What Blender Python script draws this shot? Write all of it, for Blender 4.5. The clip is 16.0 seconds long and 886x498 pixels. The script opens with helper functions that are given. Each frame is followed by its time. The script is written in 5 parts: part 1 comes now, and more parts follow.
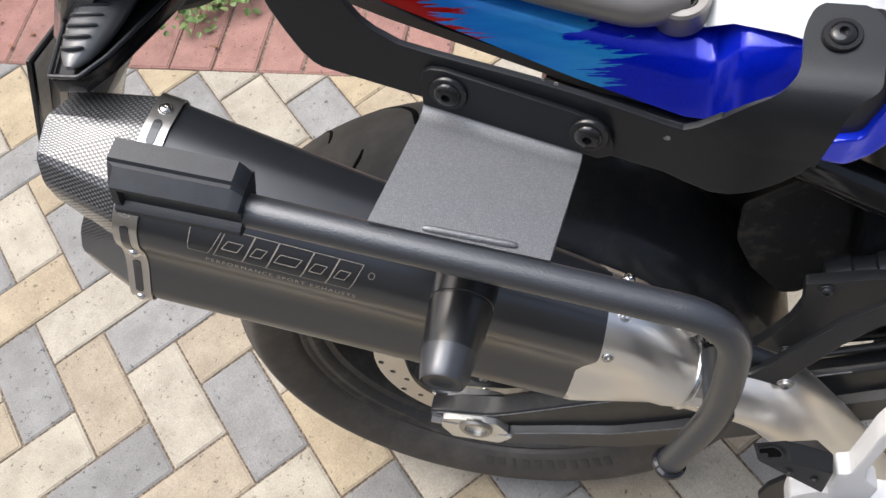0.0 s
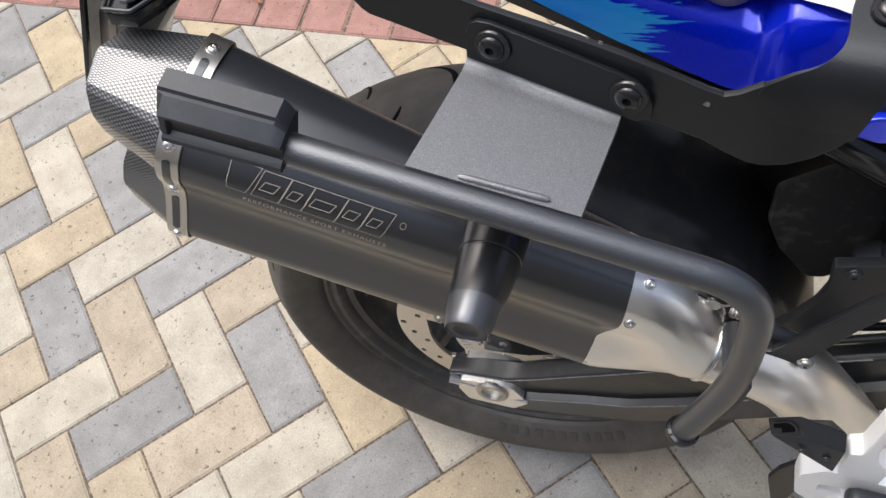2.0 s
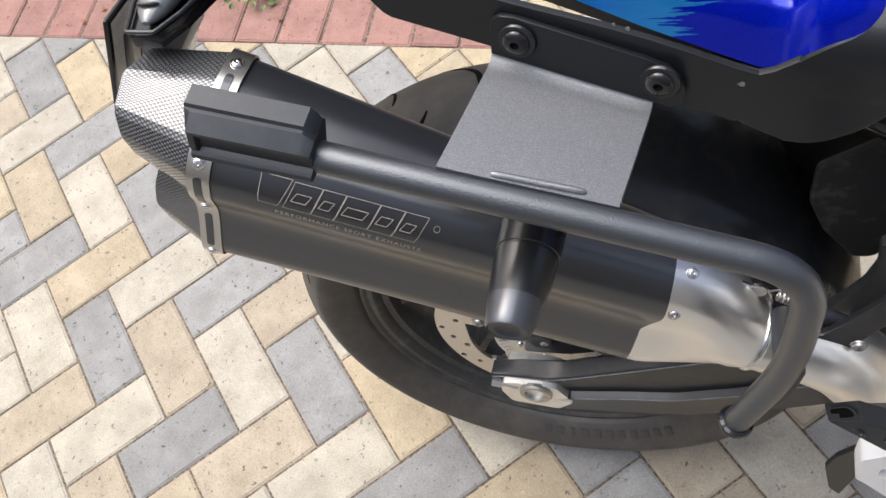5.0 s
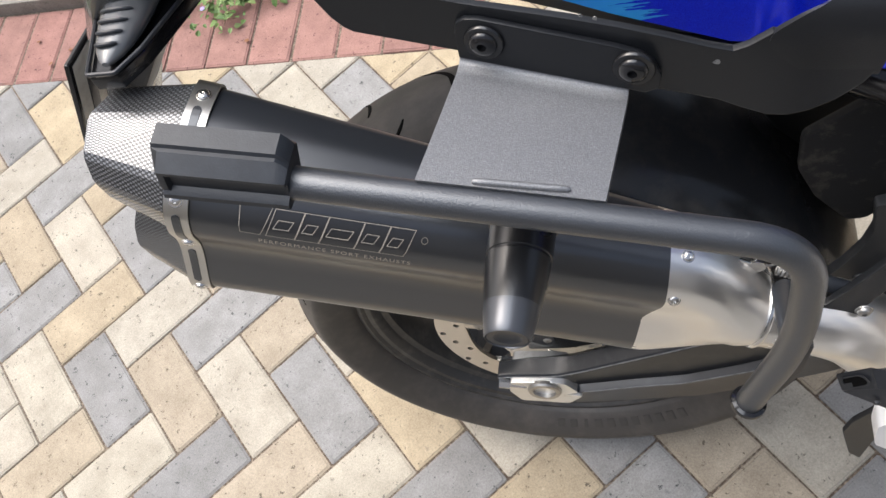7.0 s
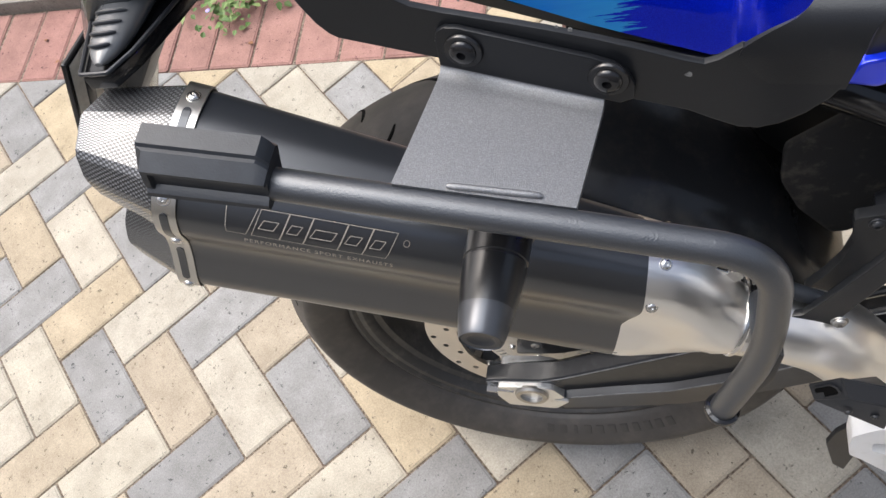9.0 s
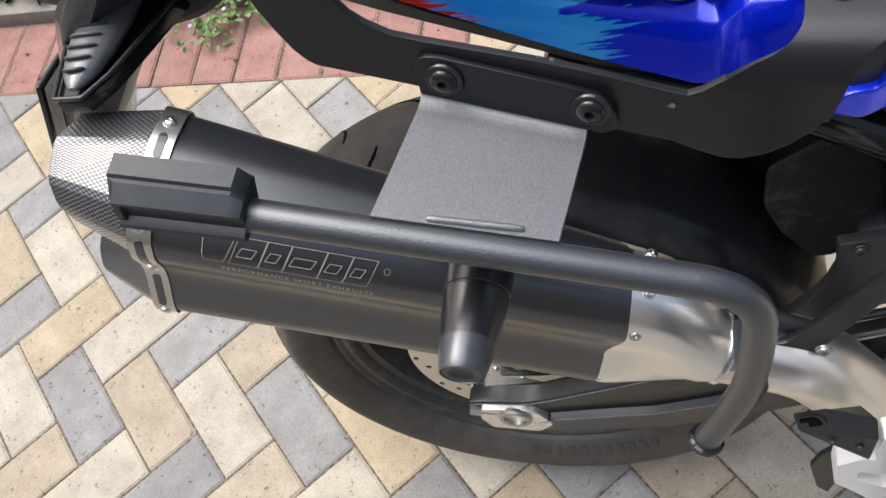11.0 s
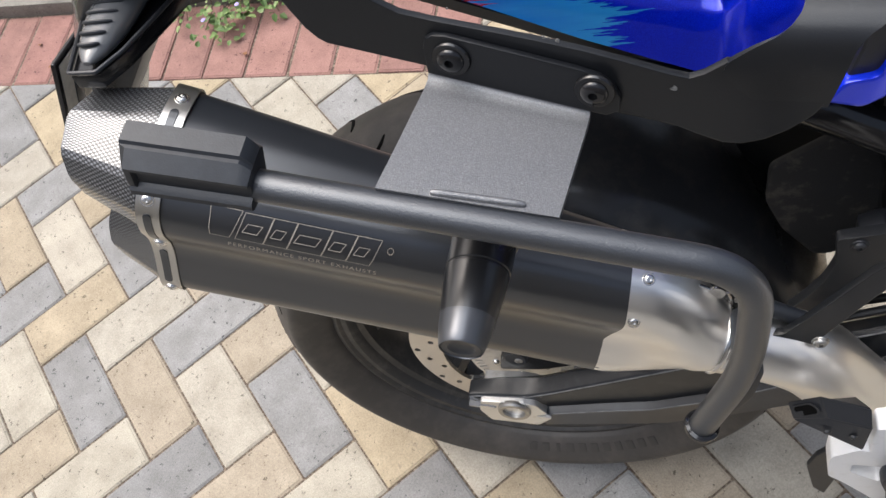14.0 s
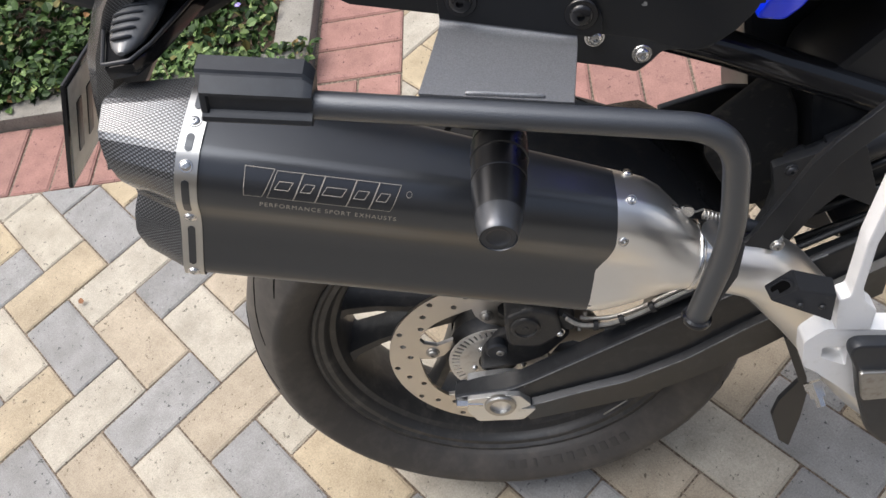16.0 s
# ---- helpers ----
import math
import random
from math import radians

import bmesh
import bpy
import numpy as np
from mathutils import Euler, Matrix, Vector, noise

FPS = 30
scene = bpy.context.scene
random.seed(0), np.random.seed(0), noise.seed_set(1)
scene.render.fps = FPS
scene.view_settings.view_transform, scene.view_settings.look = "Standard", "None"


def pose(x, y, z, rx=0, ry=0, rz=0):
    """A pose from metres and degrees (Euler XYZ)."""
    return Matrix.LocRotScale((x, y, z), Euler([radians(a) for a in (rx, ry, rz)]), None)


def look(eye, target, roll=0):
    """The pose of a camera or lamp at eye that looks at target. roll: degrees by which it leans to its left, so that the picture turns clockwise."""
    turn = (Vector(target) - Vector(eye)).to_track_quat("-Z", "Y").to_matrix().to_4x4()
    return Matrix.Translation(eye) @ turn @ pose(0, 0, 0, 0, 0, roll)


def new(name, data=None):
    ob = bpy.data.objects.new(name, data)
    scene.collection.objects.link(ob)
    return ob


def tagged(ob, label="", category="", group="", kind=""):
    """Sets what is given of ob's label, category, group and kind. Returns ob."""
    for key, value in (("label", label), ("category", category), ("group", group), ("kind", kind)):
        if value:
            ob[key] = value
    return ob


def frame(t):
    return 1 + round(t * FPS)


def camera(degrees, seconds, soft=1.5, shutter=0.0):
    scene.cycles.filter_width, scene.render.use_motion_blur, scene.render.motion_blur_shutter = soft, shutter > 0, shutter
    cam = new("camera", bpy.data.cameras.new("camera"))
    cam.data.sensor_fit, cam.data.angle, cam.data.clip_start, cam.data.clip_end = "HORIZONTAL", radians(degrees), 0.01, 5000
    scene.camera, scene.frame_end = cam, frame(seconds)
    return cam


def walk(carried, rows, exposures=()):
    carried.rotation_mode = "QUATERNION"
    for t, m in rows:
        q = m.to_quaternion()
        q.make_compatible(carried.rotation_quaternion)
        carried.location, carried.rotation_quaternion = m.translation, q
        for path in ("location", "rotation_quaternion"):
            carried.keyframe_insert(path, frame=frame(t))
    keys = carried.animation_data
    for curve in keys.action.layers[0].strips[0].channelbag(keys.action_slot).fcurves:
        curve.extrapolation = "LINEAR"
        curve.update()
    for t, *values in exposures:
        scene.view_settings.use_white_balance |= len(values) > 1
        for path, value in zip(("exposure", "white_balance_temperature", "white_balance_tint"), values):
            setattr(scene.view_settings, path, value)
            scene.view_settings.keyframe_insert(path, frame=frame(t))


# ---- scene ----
cam = camera(57.3, 16.0)
METRES, EYE, TILT, LEAN, TURN = 8.0, 1.5, 0.0, 0.0, 0.0
PATH = [
    (0, (0.893, -0.628, 1.222), (0.437, 0.182, -0.549), -21.7),
    (0.5, (0.889, -0.63, 1.225), (0.424, 0.171, -0.548), -21.5),
    (1, (0.885, -0.634, 1.224), (0.404, 0.15, -0.552), -21.4),
    (1.5, (0.883, -0.643, 1.223), (0.388, 0.119, -0.559), -21.9),
    (2, (0.893, -0.645, 1.224), (0.385, 0.099, -0.562), -22.1),
    (2.5, (0.898, -0.643, 1.224), (0.394, 0.105, -0.561), -21.7),
    (3, (0.899, -0.645, 1.224), (0.401, 0.105, -0.562), -21.5),
    (3.5, (0.902, -0.644, 1.224), (0.408, 0.107, -0.563), -21.6),
    (4, (0.892, -0.646, 1.218), (0.372, 0.094, -0.566), -24.5),
    (6.5, (0.889, -0.639, 1.217), (0.291, 0.124, -0.532), -33.0),
    (7, (0.89, -0.635, 1.21), (0.315, 0.107, -0.556), -34.9),
    (7.5, (0.912, -0.641, 1.219), (0.34, 0.08, -0.557), -35.1),
    (8, (0.914, -0.655, 1.218), (0.325, 0.072, -0.55), -34.1),
    (8.5, (0.909, -0.643, 1.216), (0.315, 0.097, -0.544), -34.1),
    (9, (0.908, -0.638, 1.214), (0.32, 0.114, -0.543), -33.9),
    (9.5, (0.91, -0.633, 1.216), (0.332, 0.136, -0.538), -33.3),
    (12, (0.907, -0.624, 1.208), (0.361, 0.16, -0.549), -30.8),
    (12.5, (0.907, -0.624, 1.208), (0.36, 0.162, -0.548), -30.6),
    (13, (0.906, -0.625, 1.207), (0.357, 0.163, -0.547), -30.2),
    (13.5, (0.907, -0.632, 1.207), (0.351, 0.159, -0.544), -29.9),
    (14, (0.912, -0.643, 1.21), (0.346, 0.154, -0.535), -30.0),
    (14.5, (0.924, -0.662, 1.213), (0.358, 0.164, -0.518), -29.4),
    (15, (0.889, -0.697, 1.223), (0.406, 0.227, -0.483), -24.8),
    (15.5, (0.85, -0.75, 1.219), (0.486, 0.278, -0.458), -21.0),
    (16, (0.841, -0.801, 1.219), (0.531, 0.298, -0.423), -19.6),
]
walk(cam, [(t, look(eye, target, roll)) for t, eye, target, roll in PATH], [(0, 0.0), (2, 0.0), (4, 0.12), (6.5, 0.15), (9.5, 0.15), (12, 0.0), (16, 0.0)])

# ---- light ----
world = bpy.data.worlds.new("sky")
scene.world = world
world.use_nodes = True
wn, wl = world.node_tree.nodes, world.node_tree.links
sky = wn.new("ShaderNodeTexSky")
sky.sky_type = "NISHITA"
sky.sun_disc = False
sky.sun_elevation, sky.sun_rotation = radians(60), radians(-65)
sky.dust_density = 9.0
pale = wn.new("ShaderNodeHueSaturation")
pale.inputs["Saturation"].default_value = 0.8
wl.new(sky.outputs[0], pale.inputs["Color"])
wl.new(pale.outputs[0], wn["Background"].inputs["Color"])
wn["Background"].inputs["Strength"].default_value = 0.21
sun_data = bpy.data.lights.new("sun", "SUN")
sun_data.energy, sun_data.angle, sun_data.color = 2.75, radians(60), (0.90, 0.965, 1.06)
sun = new("sun", sun_data)
sun.matrix_world = look((-2.2, 0.6, 9.7), (0, 0, 0))


# ---- materials ----
def principled(name, base, rough=0.5, metal=0.0, coat=0.0, spec=0.5):
    m = bpy.data.materials.new(name)
    m.use_nodes = True
    b = m.node_tree.nodes["Principled BSDF"]
    b.inputs["Base Color"].default_value = (*base, 1)
    b.inputs["Roughness"].default_value = rough
    b.inputs["Metallic"].default_value = metal
    b.inputs["Coat Weight"].default_value = coat
    b.inputs["Coat Roughness"].default_value = 0.05
    b.inputs["Specular IOR Level"].default_value = spec
    return m


def node(m, kind, **values):
    n = m.node_tree.nodes.new("ShaderNode" + kind)
    for k, v in values.items():
        n.inputs[k.replace("_", " ")].default_value = v
    return n


def link(m, a, b):
    m.node_tree.links.new(a, b)


def bsdf(m):
    return m.node_tree.nodes["Principled BSDF"]


def coords(m, out="Object"):
    return node(m, "TexCoord").outputs[out]


def ramp(m, fac, stops):
    r = node(m, "ValToRGB")
    e = r.color_ramp.elements
    rgba = [(p, c if len(c) == 4 else (*c, 1)) for p, c in stops]
    if len(rgba) == 1:
        rgba = rgba * 2
    (e[0].position, e[0].color), (e[1].position, e[1].color) = rgba[0], rgba[-1]
    for p, c in rgba[1:-1]:
        e.new(p).color = c
    link(m, fac, r.inputs[0])
    return r.outputs[0]


def mixc(m, fac, a, b, mode="MIX"):
    n = node(m, "Mix")
    n.data_type, n.blend_type = "RGBA", mode
    for sock, v in ((n.inputs[0], fac), (n.inputs[6], a), (n.inputs[7], b)):
        if isinstance(v, (int, float)):
            sock.default_value = v
        elif isinstance(v, tuple):
            sock.default_value = (*v, 1)
        else:
            link(m, v, sock)
    return n.outputs[2]


def noise_tex(m, scale, detail=4.0, rough=0.6, vec=None):
    n = node(m, "TexNoise", Scale=scale, Detail=detail, Roughness=rough)
    link(m, vec if vec is not None else coords(m), n.inputs["Vector"])
    return n.outputs["Fac"]


def bump(m, height, strength=0.3, distance=0.001, normal=None):
    n = node(m, "Bump", Strength=strength, Distance=distance)
    link(m, height, n.inputs["Height"])
    if normal is not None:
        link(m, normal, n.inputs["Normal"])
    link(m, n.outputs[0], bsdf(m).inputs["Normal"])
    return n.outputs[0]


def dusty(m, base, dust, scale=60.0, lo=0.55, hi=0.8, rough=(0.4, 0.7), grain=0.0, grain_scale=900.0, dist=0.0004):
    """Base colour with faint dust blotches, and a fine grain in the relief."""
    f = noise_tex(m, scale, 6.0, 0.65)
    k = ramp(m, f, [(lo, (0, 0, 0)), (hi, (1, 1, 1))])
    link(m, mixc(m, k, base, dust), bsdf(m).inputs["Base Color"])
    r = node(m, "MapRange")
    r.inputs["To Min"].default_value, r.inputs["To Max"].default_value = rough
    link(m, noise_tex(m, scale * 0.35, 5.0), r.inputs["Value"])
    link(m, r.outputs[0], bsdf(m).inputs["Roughness"])
    if grain:
        bump(m, noise_tex(m, grain_scale, 2.0), grain, dist)
    return m


def paver_material(name, tones, speck=0.5):
    """Concrete paver: a tone of its own per piece, soft blotches, sparse pits, pale specks."""
    m = principled(name, tones[0], 0.85, spec=0.25)
    info = node(m, "ObjectInfo")
    shift = node(m, "VectorMath")
    shift.operation = "MULTIPLY_ADD"
    link(m, info.outputs["Random"], shift.inputs[0])
    shift.inputs[1].default_value = (37.0, 19.0, 11.0)
    link(m, coords(m), shift.inputs[2])
    v = shift.outputs[0]
    tone = ramp(m, info.outputs["Random"], [(i / max(1, len(tones) - 1), c) for i, c in enumerate(tones)])
    big = ramp(m, noise_tex(m, 17.0, 5.0, 0.6, v), [(0.3, (0.80, 0.79, 0.77)), (0.7, (1.12, 1.12, 1.11))])
    c = mixc(m, 1.0, tone, big, "MULTIPLY")
    fine = ramp(m, noise_tex(m, 420.0, 3.0, 0.7, v), [(0.32, (0.80, 0.795, 0.79)), (0.66, (1.11, 1.11, 1.11))])
    c = mixc(m, 1.0, c, fine, "MULTIPLY")
    stain = ramp(m, noise_tex(m, 75.0, 6.0, 0.7, v), [(0.26, (1, 1, 1)), (0.40, (0, 0, 0))])
    c = mixc(m, stain, c, tuple(t * 0.70 for t in tones[0]))
    pits = ramp(m, noise_tex(m, 95.0, 6.0, 0.7, v), [(0.352, (1, 1, 1)), (0.385, (0, 0, 0))])
    c = mixc(m, pits, c, tuple(t * 0.38 for t in tones[0]))
    pale_k = ramp(m, noise_tex(m, 110.0, 5.0, 0.68, v), [(0.655, (0, 0, 0)), (0.70, (speck, speck, speck))])
    c = mixc(m, pale_k, c, tuple(min(0.85, t * 1.45) for t in tones[0]))
    link(m, c, bsdf(m).inputs["Base Color"])
    h = node(m, "Math")
    h.operation = "SUBTRACT"
    link(m, noise_tex(m, 260.0, 4.0, 0.65, v), h.inputs[0])
    link(m, pits, h.inputs[1])
    bump(m, h.outputs[0], 0.55, 0.0010)
    return m


GREY_PAVER = paver_material("grey_concrete", [(0.204, 0.204, 0.204), (0.255, 0.254, 0.252), (0.226, 0.225, 0.224)], 0.6)
TAN_PAVER = paver_material("tan_concrete", [(0.327, 0.277, 0.208), (0.365, 0.305, 0.212), (0.312, 0.269, 0.210), (0.342, 0.295, 0.232)], 0.5)
CREAM_PAVER = paver_material("cream_concrete", [(0.367, 0.339, 0.282), (0.344, 0.320, 0.274), (0.378, 0.347, 0.291)], 0.45)
RED_PAVER = paver_material("red_concrete", [(0.262, 0.142, 0.126), (0.285, 0.162, 0.141), (0.243, 0.138, 0.122)], 0.35)
KERB_MAT = paver_material("kerb_concrete", [(0.218, 0.207, 0.185), (0.235, 0.224, 0.202)], 0.4)
UNSEEN_WALL = dusty(principled("unseen_wall_render", (0.22, 0.217, 0.21), 0.9), (0.22, 0.217, 0.21), (0.17, 0.167, 0.16), 3.0, 0.4, 0.7, (0.85, 0.95), 0.3, 300.0, 0.001)
SAND = dusty(principled("joint_sand", (0.10, 0.08, 0.06), 0.95), (0.085, 0.062, 0.046), (0.30, 0.25, 0.19), 160.0, 0.45, 0.72, (0.9, 1.0), 0.6, 1500.0, 0.001)
UNSEEN_LANE = dusty(principled("unseen_lane", (0.16, 0.155, 0.145), 0.9), (0.16, 0.155, 0.145), (0.20, 0.195, 0.18), 60.0, 0.45, 0.7, (0.85, 0.95), 0.7, 260.0, 0.003)
SOIL = dusty(principled("soil", (0.07, 0.045, 0.03), 0.95), (0.05, 0.035, 0.022), (0.13, 0.09, 0.06), 40.0, 0.4, 0.7, (0.9, 1.0), 0.8, 120.0, 0.01)

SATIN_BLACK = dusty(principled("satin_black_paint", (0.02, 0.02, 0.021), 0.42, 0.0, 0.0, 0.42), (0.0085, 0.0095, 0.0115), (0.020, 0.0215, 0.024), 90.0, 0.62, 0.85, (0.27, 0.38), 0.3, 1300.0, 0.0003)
# paler copy of the rack's black coat, lightened for faces turned skyward
LIT_BLACK = dusty(principled("lit_black_coat", (0.05, 0.05, 0.05), 0.45, 0.0, 0.0, 1.0), (0.060, 0.0625, 0.069), (0.15, 0.154, 0.163), 1000.0, 0.42, 0.70, (0.34, 0.44), 0.5, 1700.0, 0.0005)
BAR_COAT = dusty(principled("textured_black_coat", (0.03, 0.03, 0.03), 0.4, 0.0, 0.0, 0.9), (0.0205, 0.0235, 0.0285), (0.034, 0.0375, 0.0440), 1000.0, 0.50, 0.8, (0.30, 0.38), 0.42, 1100.0, 0.0005)
SLEEVE = dusty(principled("black_silencer_sleeve", (0.02, 0.02, 0.022), 0.38, 0.0, 0.0, 0.75), (0.0110, 0.0130, 0.0170), (0.0150, 0.0172, 0.0215), 40.0, 0.55, 0.85, (0.27, 0.33), 0.05, 1600.0, 0.0001)
RUBBER = dusty(principled("rubber", (0.03, 0.031, 0.033), 0.5, 0.0, 0.0, 0.55), (0.0130, 0.0155, 0.0200), (0.025, 0.029, 0.036), 70.0, 0.5, 0.85, (0.38, 0.50), 0.3, 900.0, 0.0003)
TYRE_MAT = dusty(principled("tyre_rubber", (0.03, 0.03, 0.03), 0.65), (0.046, 0.0425, 0.0395), (0.088, 0.078, 0.069), 30.0, 0.45, 0.8, (0.45, 0.65), 0.35, 500.0, 0.0004)
RIM_MAT = dusty(principled("black_wheel_paint", (0.025, 0.025, 0.026), 0.4), (0.031, 0.0305, 0.030), (0.10, 0.092, 0.082), 45.0, 0.5, 0.85, (0.28, 0.5), 0.1, 800.0, 0.0003)
PLASTIC = dusty(principled("black_plastic", (0.014, 0.014, 0.015), 0.45, 0.0, 0.0, 0.45), (0.021, 0.0222, 0.0245), (0.042, 0.041, 0.040), 50.0, 0.6, 0.9, (0.32, 0.5), 0.25, 700.0, 0.0003)
GLOSS_BLACK = dusty(principled("gloss_black", (0.012, 0.012, 0.013), 0.12), (0.010, 0.010, 0.011), (0.03, 0.03, 0.03), 60.0, 0.65, 0.9, (0.08, 0.2))

for _m, _ior in ((BAR_COAT, 1.65), (LIT_BLACK, 1.7), (SLEEVE, 1.65), (RUBBER, 1.5)):
    bsdf(_m).inputs["IOR"].default_value = _ior


def brushed(name, base, rough, axis=0, tint=None):
    m = principled(name, base, rough, 1.0)
    mp = node(m, "Mapping")
    s = [1500.0, 1500.0, 1500.0]
    s[axis] = 25.0
    mp.inputs["Scale"].default_value = s
    link(m, coords(m), mp.inputs["Vector"])
    n = noise_tex(m, 1.0, 3.0, 0.6, mp.outputs[0])
    r = node(m, "MapRange")
    r.inputs["To Min"].default_value, r.inputs["To Max"].default_value = rough - 0.03, rough + 0.04
    link(m, n, r.inputs["Value"])
    link(m, r.outputs[0], bsdf(m).inputs["Roughness"])
    if tint:
        k = ramp(m, noise_tex(m, 18.0, 3.0), [(0.4, (0, 0, 0)), (0.7, (1, 1, 1))])
        link(m, mixc(m, k, base, tint), bsdf(m).inputs["Base Color"])
    bump(m, n, 0.006, 0.0002)
    return m


STEEL = brushed("brushed_stainless", (0.86, 0.85, 0.83), 0.34, 2, (0.84, 0.82, 0.79))
CLAMP_STEEL = brushed("clamp_stainless", (0.60, 0.58, 0.54), 0.30, 2)
BRIGHT = principled("bright_steel", (0.72, 0.71, 0.69), 0.22, 1.0)
DULL_STEEL = dusty(principled("dull_steel", (0.40, 0.39, 0.37), 0.4, 1.0), (0.42, 0.41, 0.39), (0.25, 0.22, 0.18), 120.0, 0.5, 0.8, (0.3, 0.5))
DISC_MAT = brushed("brake_disc_steel", (0.60, 0.57, 0.53), 0.36, 1)
BOBBIN_BLACK = dusty(principled("bobbin_black", (0.012, 0.012, 0.013), 0.28, 0.0, 0.0, 0.7), (0.010, 0.0105, 0.012), (0.018, 0.018, 0.019), 60.0, 0.6, 0.9, (0.24, 0.32))
BOBBIN_GREY = dusty(principled("bobbin_grey", (0.06, 0.062, 0.066), 0.35, 0.6), (0.085, 0.089, 0.098), (0.11, 0.112, 0.118), 100.0, 0.6, 0.85, (0.26, 0.36))
BOBBIN_FACE = dusty(principled("bobbin_face", (0.03, 0.031, 0.033), 0.4), (0.030, 0.031, 0.034), (0.05, 0.05, 0.052), 80.0, 0.5, 0.8, (0.34, 0.45))
CHIPPED = dusty(principled("chipped_primer", (0.2, 0.2, 0.2), 0.7), (0.08, 0.08, 0.08), (0.20, 0.20, 0.195), 600.0, 0.4, 0.65, (0.6, 0.8))
AXLE_CAST = dusty(principled("axle_cast", (0.7, 0.7, 0.7), 0.35, 0.85), (0.72, 0.72, 0.71), (0.50, 0.48, 0.45), 80.0, 0.55, 0.85, (0.28, 0.42), 0.15, 700.0, 0.0003)
CREASE_GLINT = dusty(principled("crease_glint", (0.2, 0.2, 0.2), 0.5), (0.16, 0.162, 0.168), (0.05, 0.05, 0.05), 120.0, 0.45, 0.7, (0.4, 0.6))
RING_STEEL = dusty(principled("ring_steel", (0.60, 0.58, 0.55), 0.45, 0.5), (0.62, 0.60, 0.56), (0.45, 0.41, 0.36), 90.0, 0.5, 0.8, (0.35, 0.5))
CALIPER_BLACK = dusty(principled("caliper_black", (0.02, 0.02, 0.02), 0.4), (0.027, 0.027, 0.028), (0.06, 0.057, 0.052), 110.0, 0.5, 0.8, (0.35, 0.55), 0.3, 900.0, 0.0004)
ARM_BLACK = dusty(principled("swingarm_black", (0.02, 0.02, 0.02), 0.35, 0.0, 0.0, 0.4), (0.0155, 0.0172, 0.0200), (0.034, 0.036, 0.039), 70.0, 0.5, 0.85, (0.24, 0.36), 0.15, 1400.0, 0.0002)
GUARD_BLACK = dusty(principled("guard_black", (0.012, 0.012, 0.012), 0.2, 0.0, 0.0, 0.7), (0.036, 0.038, 0.0425), (0.066, 0.065, 0.063), 40.0, 0.5, 0.85, (0.14, 0.26))
DUSTY_PLASTIC = dusty(principled("dusty_black_plastic", (0.03, 0.03, 0.03), 0.6, 0.0, 0.0, 0.25), (0.020, 0.0204, 0.0212), (0.085, 0.075, 0.064), 45.0, 0.54, 0.74, (0.5, 0.75), 0.3, 700.0, 0.0004)
PALE_CABLE = dusty(principled("pale_cable", (0.5, 0.48, 0.45), 0.5), (0.36, 0.35, 0.33), (0.2, 0.19, 0.17), 150.0, 0.5, 0.8, (0.45, 0.6))
CAST = dusty(principled("cast_aluminium", (0.8, 0.8, 0.8), 0.45, 0.1), (0.84, 0.84, 0.84), (0.70, 0.69, 0.67), 60.0, 0.55, 0.85, (0.36, 0.52), 0.2, 700.0, 0.0003)
SILVER_PAINT = dusty(principled("silver_paint", (0.3, 0.28, 0.26), 0.4, 0.6), (0.27, 0.255, 0.242), (0.22, 0.21, 0.20), 40.0, 0.6, 0.9, (0.32, 0.45))
ANODISED = dusty(principled("dark_anodised", (0.035, 0.037, 0.042), 0.4, 0.4), (0.033, 0.035, 0.040), (0.08, 0.08, 0.085), 100.0, 0.6, 0.85, (0.34, 0.48))
ENGRAVED = principled("laser_engraving", (0.46, 0.42, 0.36), 0.5, 0.4)
LETTER_BLACK = principled("raised_tyre_letters", (0.040, 0.037, 0.034), 0.65)
WHITE_GLOSS = principled("white_gloss_paint", (0.78, 0.79, 0.80), 0.25, 0.0, 0.6)
# shade inside recesses as a colour: tread grooves and the slot floor
RECESS_SHADE = principled("recess_shade", (0.003, 0.003, 0.003), 0.9, spec=0.1)
SMOKED = principled("smoked_lens", (0.095, 0.099, 0.104), 0.25, 0.0, 0.4)
PLATE_WHITE = dusty(principled("number_plate_white", (0.62, 0.60, 0.55), 0.35), (0.60, 0.58, 0.53), (0.40, 0.38, 0.34), 50.0, 0.5, 0.8, (0.3, 0.45))
PLATE_INK = principled("number_plate_ink", (0.03, 0.03, 0.035), 0.4)


